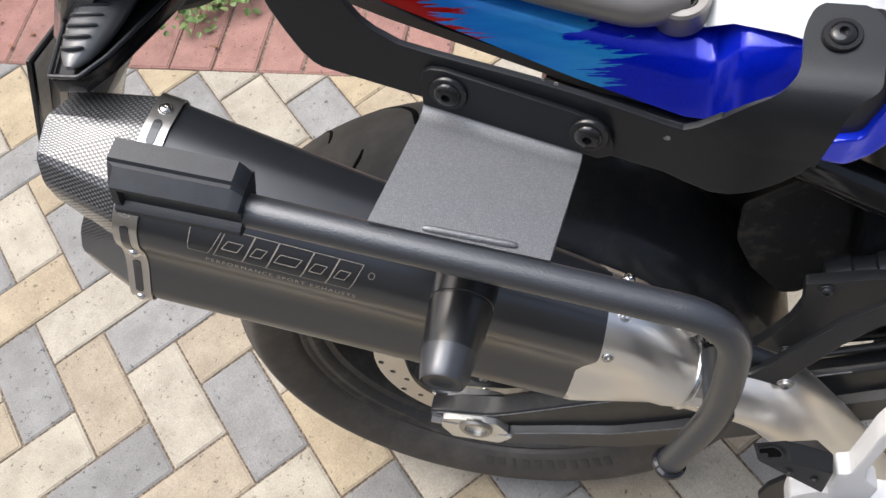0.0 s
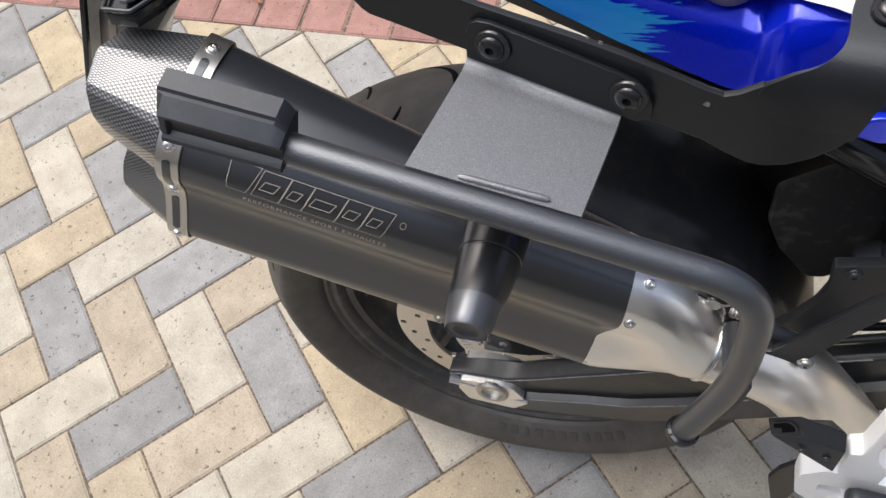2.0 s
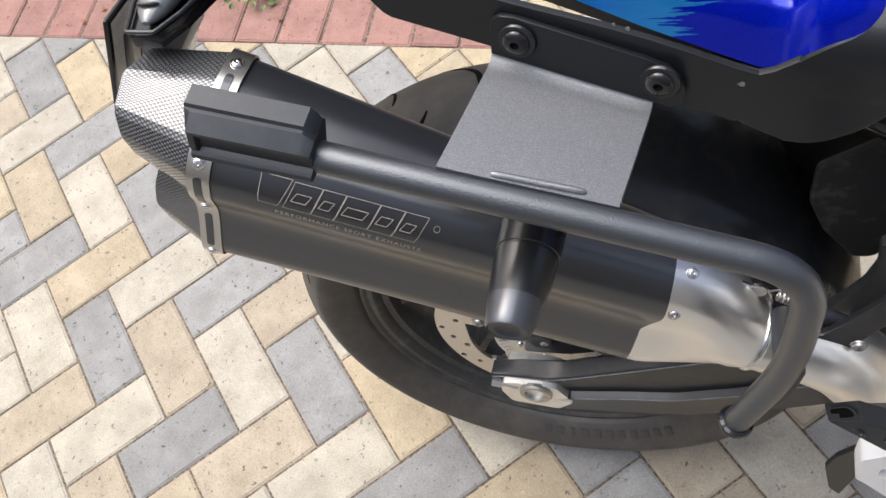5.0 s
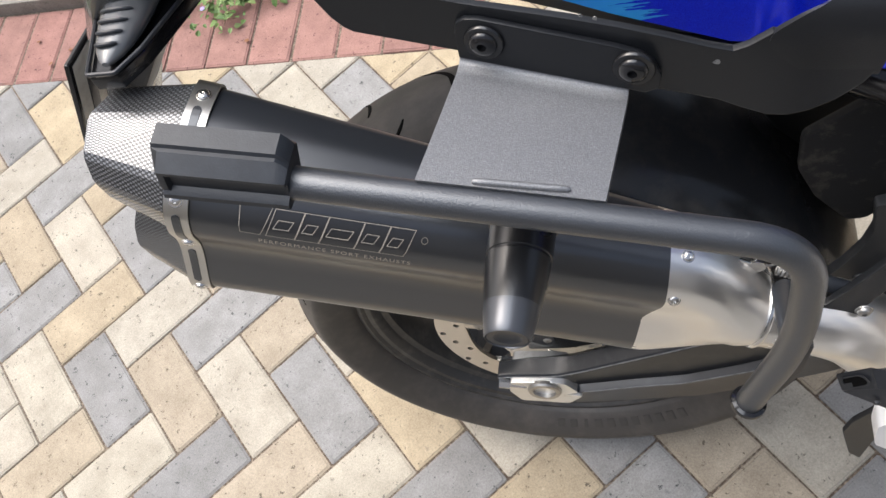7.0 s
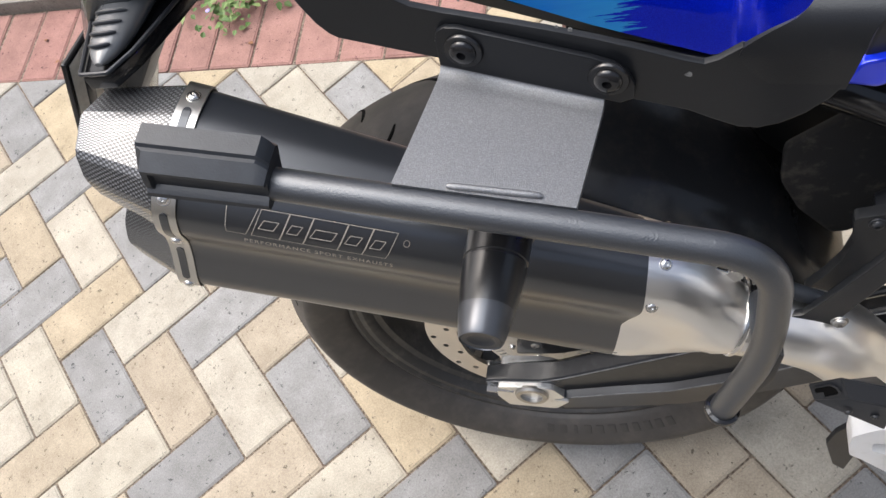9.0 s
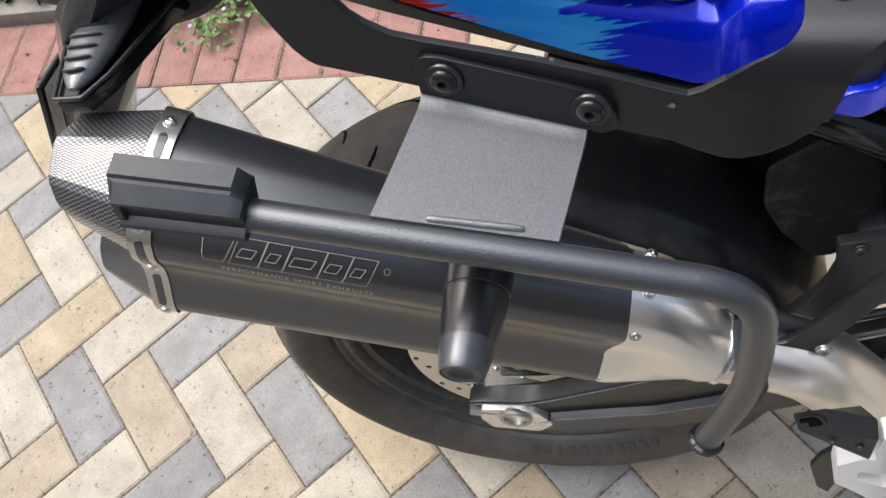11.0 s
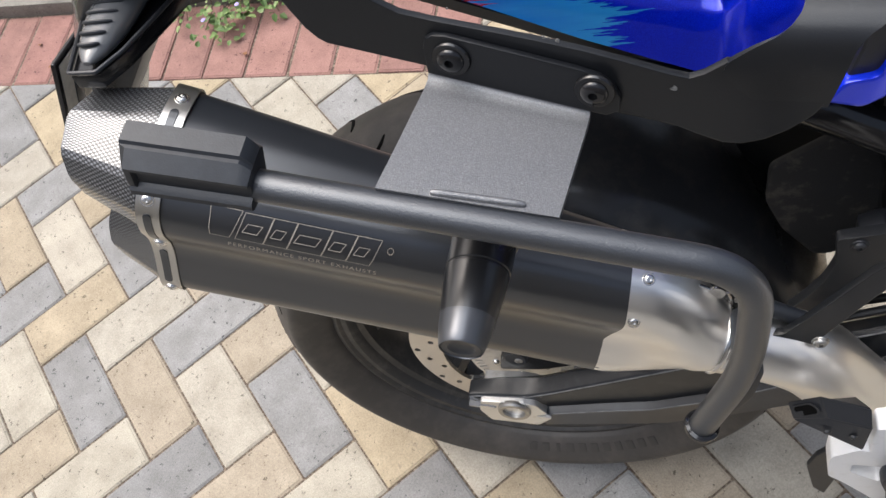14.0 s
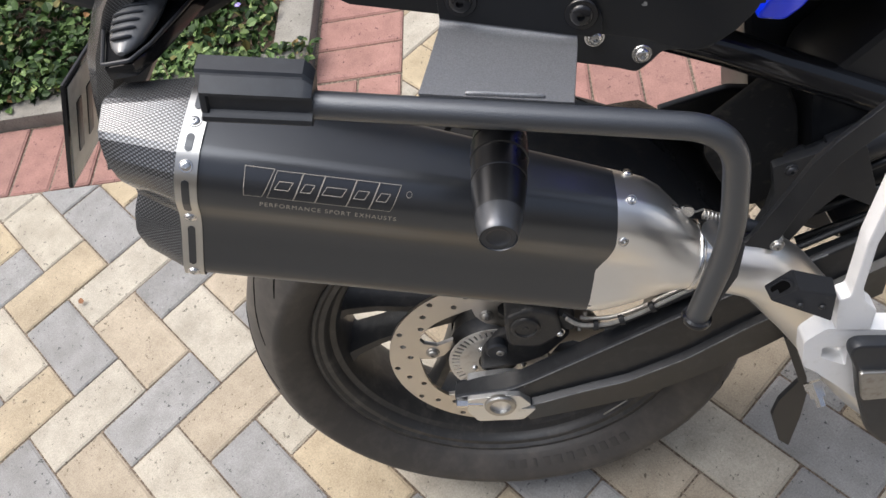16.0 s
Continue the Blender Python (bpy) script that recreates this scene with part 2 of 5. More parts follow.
def carbon():
    """Twill carbon fibre under clear coat, woven in the UV map's metres."""
    m = principled("carbon_fibre", (0.02, 0.02, 0.021), 0.32, 0.0, 0.8)
    uv = node(m, "UVMap").outputs[0]
    sep = node(m, "SeparateXYZ")
    sc = node(m, "VectorMath")
    sc.operation = "SCALE"
    sc.inputs["Scale"].default_value = 1.0 / 0.0017
    link(m, uv, sc.inputs[0])
    link(m, sc.outputs[0], sep.inputs[0])

    def mth(op, a, b=None):
        n = node(m, "Math")
        n.operation = op
        for i, v in enumerate((a, b)):
            if v is None:
                continue
            if isinstance(v, (int, float)):
                n.inputs[i].default_value = v
            else:
                link(m, v, n.inputs[i])
        return n.outputs[0]

    fx, fy = mth("FLOOR", sep.outputs[0]), mth("FLOOR", sep.outputs[1])
    over = mth("GREATER_THAN", mth("FLOORED_MODULO", mth("ADD", fx, fy), 2.0), 0.5)
    gx = mth("ABSOLUTE", mth("SUBTRACT", mth("FRACT", sep.outputs[0]), 0.5))
    gy = mth("ABSOLUTE", mth("SUBTRACT", mth("FRACT", sep.outputs[1]), 0.5))
    mix = node(m, "Mix")
    link(m, over, mix.inputs[0])
    link(m, gx, mix.inputs[2])
    link(m, gy, mix.inputs[3])
    h = mth("SUBTRACT", 0.5, mix.outputs[0])
    tow = mth("MULTIPLY", over, mth("LESS_THAN", mth("MAXIMUM", gx, gy), 0.42))
    col = mixc(m, tow, (0.010, 0.0103, 0.011), (0.185, 0.190, 0.198))
    link(m, col, bsdf(m).inputs["Base Color"])
    rr = node(m, "MapRange")
    rr.inputs["To Min"].default_value, rr.inputs["To Max"].default_value = 0.45, 0.25
    link(m, over, rr.inputs["Value"])
    link(m, rr.outputs[0], bsdf(m).inputs["Roughness"])
    bsdf(m).inputs["Metallic"].default_value = 0.40
    bsdf(m).inputs["Coat Roughness"].default_value = 0.10
    bsdf(m).inputs["Coat IOR"].default_value = 1.5
    bump(m, h, 0.35, 0.0004)
    return m


CARBON = carbon()


def tail_paint():
    """Metallic blue with a cyan and red brush-stroke graphic and a white top."""
    m = principled("blue_metallic_paint", (0.01, 0.03, 0.45), 0.18, 0.32, 1.0)
    pos = coords(m)
    sep = node(m, "SeparateXYZ")
    mp = node(m, "Mapping")
    mp.inputs["Scale"].default_value = (15.0, 60.0, 240.0)
    mp.inputs["Rotation"].default_value = (0, radians(-19), 0)
    link(m, pos, mp.inputs["Vector"])
    link(m, pos, sep.inputs[0])
    ragged = noise_tex(m, 1.0, 4.0, 0.65, mp.outputs[0])

    def add(a, b, k):
        n = node(m, "Math")
        n.operation = "MULTIPLY_ADD"
        link(m, b, n.inputs[0])
        n.inputs[1].default_value = k
        link(m, a, n.inputs[2])
        return n.outputs[0]

    x = add(sep.outputs[0], ragged, 0.16)
    flake = ramp(m, noise_tex(m, 2500.0, 1.0), [(0.35, (0.002, 0.012, 0.62)), (0.65, (0.006, 0.040, 0.95))])
    c = ramp(m, x, [(0.0, (0.60, 0.016, 0.014)), (0.119, (0.60, 0.016, 0.014)), (0.12, (0.03, 0.34, 0.95)), (0.205, (0.05, 0.50, 1.0)), (0.206, (0, 0, 0))])
    k = ramp(m, x, [(0.205, (1, 1, 1)), (0.206, (0, 0, 0))])
    link(m, mixc(m, k, flake, c), bsdf(m).inputs["Base Color"])
    return m


BLUE = tail_paint()
PLAIN_BLUE = principled("deep_blue_paint", (0.004, 0.035, 0.85), 0.2, 0.35, 1.0)


# ---- mesh helpers ----
def part(name, bm, material, parent=None, label="", smooth=True, angle=35):
    me = bpy.data.meshes.new(name)
    bmesh.ops.recalc_face_normals(bm, faces=bm.faces)
    bm.normal_update()
    lim = radians(angle)
    for f in bm.faces:
        f.smooth = smooth and len(f.verts) < 7
    for e in bm.edges:
        if len(e.link_faces) == 2 and e.calc_face_angle(0) > lim:
            e.smooth = False
    bm.to_mesh(me)
    bm.free()
    me.materials.append(material)
    ob = new(name, me)
    if parent is not None:
        ob.parent = parent
    if label:
        tagged(ob, label)
    return ob


def loft(bm, rings, closed=True, caps=True, uv=False):
    """Skin between rings of equal length."""
    vs = [[bm.verts.new(p) for p in r] for r in rings]
    n = len(rings[0])
    lay = bm.loops.layers.uv.verify() if uv else None
    along = [0.0]
    for a, b in zip(rings, rings[1:]):
        along.append(along[-1] + sum((Vector(p) - Vector(q)).length for p, q in zip(a, b)) / n)
    for i in range(len(vs) - 1):
        for j in range(n if closed else n - 1):
            k = (j + 1) % n
            f = bm.faces.new((vs[i][j], vs[i][k], vs[i + 1][k], vs[i + 1][j]))
            if uv:
                ua = [0.0]
                for q in range(n):
                    ua.append(ua[-1] + (Vector(rings[0][q]) - Vector(rings[0][(q + 1) % n])).length)
                for lp, (u, v) in zip(f.loops, ((ua[j], along[i]), (ua[j + 1], along[i]), (ua[j + 1], along[i + 1]), (ua[j], along[i + 1]))):
                    lp[lay].uv = (u, v)
    if caps and closed:
        bm.faces.new(vs[0][::-1])
        bm.faces.new(vs[-1])
    return vs


def fillet(pts, radius, n=6):
    """A polyline with its corners rounded."""
    pts = [Vector(p) for p in pts]
    out = [pts[0]]
    for a, b, c in zip(pts, pts[1:], pts[2:]):
        u, v = (a - b), (c - b)
        d = min(radius, u.length * 0.48, v.length * 0.48)
        p, q = b + u.normalized() * d, b + v.normalized() * d
        for i in range(n + 1):
            t = i / n
            out.append(p * (1 - t) ** 2 + b * 2 * t * (1 - t) + q * t ** 2)
    out.append(pts[-1])
    return out


def tube(bm, pts, radius, segs=20, caps=True):
    pts = [Vector(p) for p in pts]
    radii = radius if isinstance(radius, (list, tuple)) else [radius] * len(pts)
    t0 = (pts[1] - pts[0]).normalized()
    up = Vector((0, 0, 1)) if abs(t0.z) < 0.9 else Vector((0, 1, 0))
    x = t0.cross(up).normalized()
    rings = []
    for i, p in enumerate(pts):
        t = ((pts[min(i + 1, len(pts) - 1)] - p).normalized() + (p - pts[max(i - 1, 0)]).normalized()).normalized()
        x = (x - t * x.dot(t)).normalized()
        y = t.cross(x)
        rings.append([p + (x * math.cos(a) + y * math.sin(a)) * radii[i] for a in [2 * math.pi * k / segs for k in range(segs)]])
    loft(bm, rings, True, caps)


def turned(bm, origin, axis, profile, segs=28):
    """A turned shape: profile of (distance along the axis, radius)."""
    o, a = Vector(origin), Vector(axis).normalized()
    x = a.orthogonal().normalized()
    y = a.cross(x)
    loft(bm, [[o + a * d + (x * math.cos(w) + y * math.sin(w)) * max(r, 1e-5) for w in [2 * math.pi * k / segs for k in range(segs)]] for d, r in profile])


def slab(bm, outline, y0, y1, bevel=0.0, holes=(), plane="xz"):
    """An outline in x and z, given depth from y0 to y1."""
    def at(p, y):
        return (p[0], y, p[1]) if plane == "xz" else (p[0], p[1], y)
    if holes:
        edges = []
        for ring in (outline, *holes):
            vs = [bm.verts.new(at(p, y0)) for p in ring]
            edges += [bm.edges.new((a, b)) for a, b in zip(vs, vs[1:] + vs[:1])]
        faces = [g for g in bmesh.ops.triangle_fill(bm, edges=edges, use_beauty=True)["geom"] if isinstance(g, bmesh.types.BMFace)]
    else:
        faces = [bm.faces.new([bm.verts.new(at(p, y0)) for p in outline])]
    r = bmesh.ops.extrude_face_region(bm, geom=faces)
    moved = [g for g in r["geom"] if isinstance(g, bmesh.types.BMVert)]
    d = (0, y1 - y0, 0) if plane == "xz" else (0, 0, y1 - y0)
    bmesh.ops.translate(bm, verts=moved, vec=d)
    if bevel:
        bm.normal_update()
        sharp = [e for e in bm.edges if len(e.link_faces) == 2 and e.calc_face_angle(0) > radians(40)]
        bmesh.ops.bevel(bm, geom=sharp, offset=bevel, segments=2, profile=0.6, affect="EDGES", clamp_overlap=True)


def box(bm, size, m=Matrix(), bevel=0.0):
    r = bmesh.ops.create_cube(bm, size=1.0)
    bmesh.ops.scale(bm, verts=r["verts"], vec=size)
    if bevel:
        es = list({e for v in r["verts"] for e in v.link_edges})
        b = bmesh.ops.bevel(bm, geom=es, offset=bevel, segments=2, profile=0.6, affect="EDGES")
        vs = list({v for f in b["faces"] for v in f.verts} | {v for v in r["verts"] if v.is_valid})
    else:
        vs = r["verts"]
    bmesh.ops.transform(bm, matrix=m, verts=vs)


def dome_bolt(name, origin, axis, r_washer, r_head, parent, material, label="", socket=True, h=1.0):
    """A button-head bolt on its washer, with a socket in its head."""
    bm = bmesh.new()
    prof = [(0, r_washer), (r_washer * 0.12, r_washer), (r_washer * 0.2, r_washer * 0.94), (r_washer * 0.2, r_head)]
    prof += [(r_washer * 0.2 + h * r_head * 0.62 * math.sin(radians(a)), r_head * (0.35 + 0.65 * math.cos(radians(a)))) for a in (15, 35, 55, 75, 90)]
    top = prof[-1][0]
    prof += [(top, r_head * 0.33), (top - r_head * 0.35, r_head * 0.30), (top - r_head * 0.35, 0)]
    turned(bm, origin, axis, prof, 28)
    return part(name, bm, material, parent, label, angle=40)


LEAF = principled("leaf_green", (0.06, 0.12, 0.03), 0.6, spec=0.25)
_k = node(LEAF, "NewGeometry").outputs["Random Per Island"]
link(LEAF, ramp(LEAF, _k, [(0.0, (0.008, 0.021, 0.006)), (0.45, (0.019, 0.044, 0.010)), (0.8, (0.042, 0.085, 0.019)), (0.94, (0.085, 0.125, 0.036)), (1.0, (0.20, 0.10, 0.04))]), bsdf(LEAF).inputs["Base Color"])
bsdf(LEAF).inputs["Subsurface Weight"].default_value = 0.0
YOUNG_LEAF = principled("young_leaf_green", (0.16, 0.26, 0.07), 0.5, spec=0.35)
_k = node(YOUNG_LEAF, "NewGeometry").outputs["Random Per Island"]
link(YOUNG_LEAF, ramp(YOUNG_LEAF, _k, [(0.0, (0.06, 0.115, 0.030)), (0.6, (0.12, 0.19, 0.056)), (1.0, (0.19, 0.24, 0.085))]), bsdf(YOUNG_LEAF).inputs["Base Color"])
STEM = principled("plant_stem", (0.10, 0.07, 0.04), 0.7)
PETAL = principled("violet_petal", (0.32, 0.26, 0.56), 0.6)
DEAD_LEAF = principled("dry_leaf", (0.20, 0.09, 0.04), 0.8)


# ---- motorcycle, leaning on its side stand ----
bike = new("motorcycle")
bike.matrix_world = pose(0.738, -0.298, 0.3096, -11.79, 0, 1.0)
tagged(bike, "blue, white and red touring motorcycle with black rack and dark silencer", "motorcycle")
OUT = (0, -1, 0)


def rear_wheel():
    """Cast wheel at the origin, its axle along y."""
    def spin(profile, segs):
        bm = bmesh.new()
        turned(bm, (0, 0, 0), (0, 1, 0), profile, segs)
        return bm
    half = 0.085
    prof = []
    for s in (-1, 1):
        side = [(0.0600, 0.2035), (0.0620, 0.2030), (0.0630, 0.2010), (0.0625, 0.1985), (0.0600, 0.1965), (0.0585, 0.1955), (0.0580, 0.1900), (0.0550, 0.1875), (0.0470, 0.1845), (0.0430, 0.1785), (0.0300, 0.1740), (0.0, 0.1725)]
        prof += [(s * d, r * 1.126) for d, r in (side if s < 0 else side[::-1][1:])]
    inner = [(d * 0.95, r + 0.006) for d, r in prof[::-1]]
    bm = bmesh.new()
    ring = prof + inner
    segs = 96
    rows = [[Vector((r * math.cos(a), d, r * math.sin(a))) for d, r in ring] for a in [2 * math.pi * k / segs for k in range(segs)]]
    vs = [[bm.verts.new(p) for p in row] for row in rows]
    for i in range(segs):
        for j in range(len(ring)):
            a, b, c, d = vs[i][j], vs[i][(j + 1) % len(ring)], vs[(i + 1) % segs][(j + 1) % len(ring)], vs[(i + 1) % segs][j]
            bm.faces.new((a, b, c, d))
    wheel = part("wheel", bm, RIM_MAT, bike, "black cast rear wheel with dusty rim")
    # tyre: closed section swept round
    sec = [(-0.0570, 0.2245), (-0.0600, 0.2285), (-0.0630, 0.2305), (-0.0660, 0.2315), (-0.0685, 0.2335), (-0.0740, 0.2390), (-0.0820, 0.2490), (-0.0880, 0.2590), (-0.0900, 0.2650), (-0.0890, 0.2705), (-0.0878, 0.2722), (-0.0830, 0.2785), (-0.0750, 0.2868), (-0.0650, 0.2950), (-0.0500, 0.3038), (-0.0300, 0.3112), (0, 0.3155)]
    sec = sec + [(-d, r) for d, r in sec[::-1][1:]]
    sec = sec + [(0.054, 0.2235), (-0.054, 0.2235)]
    bm = bmesh.new()
    segs = 160
    vs = [[bm.verts.new((r * math.cos(a), d, r * math.sin(a))) for d, r in sec] for a in [2 * math.pi * k / segs for k in range(segs)]]
    for i in range(segs):
        for j in range(len(sec)):
            bm.faces.new((vs[i][j], vs[i][(j + 1) % len(sec)], vs[(i + 1) % segs][(j + 1) % len(sec)], vs[(i + 1) % segs][j]))
    part("tyre", bm, TYRE_MAT, wheel, "worn black road tyre with sparse grooves", angle=50)
    # hub and five pairs of spokes
    bm = bmesh.new()
    turned(bm, (0, -0.075, 0), (0, 1, 0), [(0, 0.028), (0, 0.045), (0.012, 0.05), (0.02, 0.06), (0.075, 0.05), (0.13, 0.06), (0.14, 0.05), (0.15, 0.03)], 40)
    part("hub", bm, RIM_MAT, wheel)
    for k in range(5):
        for s in (-1, 1):
            bm = bmesh.new()
            a0, a1 = radians(72 * k + 128 + s * 7), radians(72 * k + 174 + s * 12.5)
            p, q = Vector((0.05 * math.cos(a0), 0, 0.05 * math.sin(a0))), Vector((0.202 * math.cos(a1), 0, 0.202 * math.sin(a1)))
            d = (q - p).normalized()
            w = Vector((-d.z, 0, d.x))
            rings = []
            for t, hw, hd in ((0, 0.012, 0.03), (0.3, 0.0085, 0.026), (0.7, 0.0075, 0.022), (0.92, 0.009, 0.026), (1.0, 0.014, 0.034)):
                c = p.lerp(q, t)
                rings.append([c + w * (hw * x) + Vector((0, hd * y, 0)) for x, y in ((-1, -0.5), (-0.6, -1), (0.6, -1), (1, -0.5), (1, 0.5), (0.6, 1), (-0.6, 1), (-1, 0.5))])
            loft(bm, rings)
            part("spoke", bm, RIM_MAT, wheel)
    # balance weight on the rim
    bm = bmesh.new()
    ang = radians(-49.2)
    box(bm, (0.042, 0.002, 0.011), Matrix.Translation((0.2105 * math.cos(ang), -0.0540, 0.2105 * math.sin(ang))) @ pose(0, 0, 0, 0, -(math.degrees(ang) + 90), 0) @ pose(0, 0, 0, 40, 0, 0), 0.0008)
    part("balance_weight", bm, DULL_STEEL, wheel, "grey adhesive balance weight")
    # raised maker's band on the sidewall, as plain bars
    bars = bmesh.new()
    for i, wdt in enumerate((1.0, 1.0, 0.5, 1.0, 1.0, 1.0, 1.0, 0.9, 1.0, 1.0, 1.0)):
        a = radians(-94 + 4.0 * i)
        m = pose(0, 0, 0, 0, -math.degrees(a), 0) @ Matrix.Translation((0.2435, -0.0778, 0)) @ pose(0, 0, 0, 0, 0, -36)
        box(bars, (0.0125, 0.0014, 0.0100 * wdt), m, 0.0003)
    part("sidewall_marking", bars, LETTER_BLACK, wheel, "raised plain marking on the sidewall")
    return wheel


wheel = rear_wheel()


def tread_radius(d):
    line = [(0, 0.3155), (0.030, 0.3112), (0.050, 0.3038), (0.065, 0.2950), (0.075, 0.2868), (0.083, 0.2785), (0.0878, 0.2722)]
    for (d0, r0), (d1, r1) in zip(line, line[1:]):
        if d0 <= abs(d) <= d1:
            return r0 + (r1 - r0) * (abs(d) - d0) / (d1 - d0)
    return 0.2722


def tread_grooves():
    """Slanted grooves laid on as near-black strips; the colour stands for their shade."""
    for k in range(20):
        for s in (-1, 1):
            bm = bmesh.new()
            rows = []
            for i in range(15):
                t = i / 14
                d = s * (0.012 + 0.0700 * t)
                a = 2 * math.pi * (k + (0.5 if s > 0 else 0)) / 20 + 0.34 * t - 0.10 * math.sin(3 * t)
                r = tread_radius(d)
                w = (0.0034 if k % 2 else 0.0022) * min(1.0, 0.35 + 4 * t, 0.3 + 5 * (1 - t)) / 0.318
                rows.append([Vector(((r + h) * math.cos(a + e), d, (r + h) * math.sin(a + e))) for e, h in ((-w, 0.0007), (w, 0.0007), (w, -0.004), (-w, -0.004))])
            loft(bm, rows)
            part("tread_groove", bm, RECESS_SHADE, wheel)


tread_grooves()


def brake():
    y = -0.0705
    bm = bmesh.new()
    outer = [(0.1325 * math.cos(2 * math.pi * k / 96), 0.1325 * math.sin(2 * math.pi * k / 96)) for k in range(96)]
    hole = []
    for k in range(120):
        a = 2 * math.pi * k / 120
        hole.append(((0.098 + 0.003 * math.cos(5 * a)) * math.cos(a), (0.098 + 0.003 * math.cos(5 * a)) * math.sin(a)))
    drills = []
    for k in range(36):
        a = 2 * math.pi * k / 36
        r = (0.126, 0.117, 0.107)[k % 3]
        drills.append([(r * math.cos(a) + 0.0036 * math.cos(w), r * math.sin(a) + 0.0036 * math.sin(w)) for w in [2 * math.pi * j / 10 for j in range(10)]])
    slab(bm, outer, y - 0.0025, y + 0.0025, 0, [hole] + drills)
    disc = part("brake_disc", bm, DISC_MAT, bike, "drilled steel brake disc with brown tint")
    for k in range(5):
        a = radians(19.5 + 72 * k)
        m = pose(0, 0, 0, 0, -math.degrees(a), 0)
        bm = bmesh.new()
        pts = [(0.102, -0.027), (0.092, -0.015), (0.076, -0.013), (0.058, -0.026), (0.055, -0.016), (0.066, 0.004), (0.080, 0.013), (0.094, 0.015), (0.102, 0.026)]
        slab(bm, pts, y - 0.002, y + 0.004, 0.0008)
        bmesh.ops.transform(bm, matrix=m, verts=bm.verts)
        part("disc_arm", bm, DISC_MAT, disc)
        dome_bolt("disc_bolt", m @ Vector((0.080, y - 0.002, 0)), OUT, 0.0085, 0.0065, disc, DULL_STEEL)
    # sensor ring
    bm = bmesh.new()
    ring = [(0.060 * math.cos(2 * math.pi * k / 64), 0.060 * math.sin(2 * math.pi * k / 64)) for k in range(64)]
    inner = [(0.024 * math.cos(2 * math.pi * k / 48), 0.024 * math.sin(2 * math.pi * k / 48)) for k in range(48)]
    slots = []
    for k in range(48):
        a = 2 * math.pi * k / 48
        c, s = math.cos(a), math.sin(a)
        slots.append([(r * c - w * s, r * s + w * c) for r, w in ((0.0470, -0.0012), (0.0565, -0.0015), (0.0565, 0.0015), (0.0470, 0.0012))])
    slab(bm, ring, y - 0.0085, y - 0.0070, 0, [inner] + slots)
    sensor = part("sensor_ring", bm, RING_STEEL, bike, "slotted steel wheel-speed ring")
    for k in range(5):
        a = radians(50 + 72 * k)
        dome_bolt("ring_bolt", (0.031 * math.cos(a), y - 0.0085, 0.031 * math.sin(a)), OUT, 0.005, 0.004, sensor, BRIGHT)
    # caliper with its bracket and hose
    bm = bmesh.new()
    slab(bm, fillet2([(0.020, 0.076), (0.022, 0.122), (0.050, 0.134), (0.080, 0.120), (0.083, 0.086), (0.055, 0.066)], 0.010), y - 0.047, y - 0.006, 0.004)
    slab(bm, fillet2([(0.074, 0.090), (0.074, 0.114), (0.098, 0.100), (0.094, 0.082)], 0.005), y - 0.040, y - 0.016, 0.003)
    cal = part("brake_caliper", bm, CALIPER_BLACK, bike, "black two-piston rear brake caliper")
    bm = bmesh.new()
    slab(bm, fillet2([(-0.020, 0.014), (-0.014, 0.044), (0.008, 0.074), (0.050, 0.088), (0.092, 0.066), (0.060, 0.030), (0.030, 0.018)], 0.007), y - 0.030, y - 0.018, 0.003)
    part("caliper_bracket", bm, CALIPER_BLACK, cal)
    bm = bmesh.new()
    turned(bm, (0.0434, y - 0.047, 0.1045), OUT, [(0, 0.0165), (0.003, 0.0155), (0.004, 0.012), (0.002, 0.011), (0.002, 0.004), (0.003, 0.003), (0.003, 0)], 32)
    part("piston_cover", bm, CALIPER_BLACK, cal)
    bm = bmesh.new()
    turned(bm, (0.006, y - 0.030, 0.060), OUT, [(0, 0.013), (0.010, 0.013), (0.012, 0.011), (0.012, 0.006)], 28)
    part("guide_boot", bm, RUBBER, cal)
    dome_bolt("caliper_bolt", (0.0094, y - 0.036, 0.058), OUT, 0.008, 0.006, cal, DULL_STEEL, h=1.6)
    dome_bolt("bleed_nipple", (0.079, y - 0.042, 0.086), OUT, 0.006, 0.0045, cal, BRIGHT, h=2.0)
    dome_bolt("pad_pin", (0.062, y - 0.030, 0.064), OUT, 0.0065, 0.005, cal, DULL_STEEL, h=1.4)


def fillet2(pts, r, n=4):
    """A closed outline with rounded corners."""
    pts = [Vector((p[0], p[1], 0)) for p in pts]
    out = []
    for i, b in enumerate(pts):
        a, c = pts[i - 1], pts[(i + 1) % len(pts)]
        u, v = a - b, c - b
        d = min(r, u.length * 0.45, v.length * 0.45)
        p, q = b + u.normalized() * d, b + v.normalized() * d
        for k in range(n + 1):
            t = k / n
            w = p * (1 - t) ** 2 + b * 2 * t * (1 - t) + q * t ** 2
            out.append((w.x, w.y))
    return out


brake()


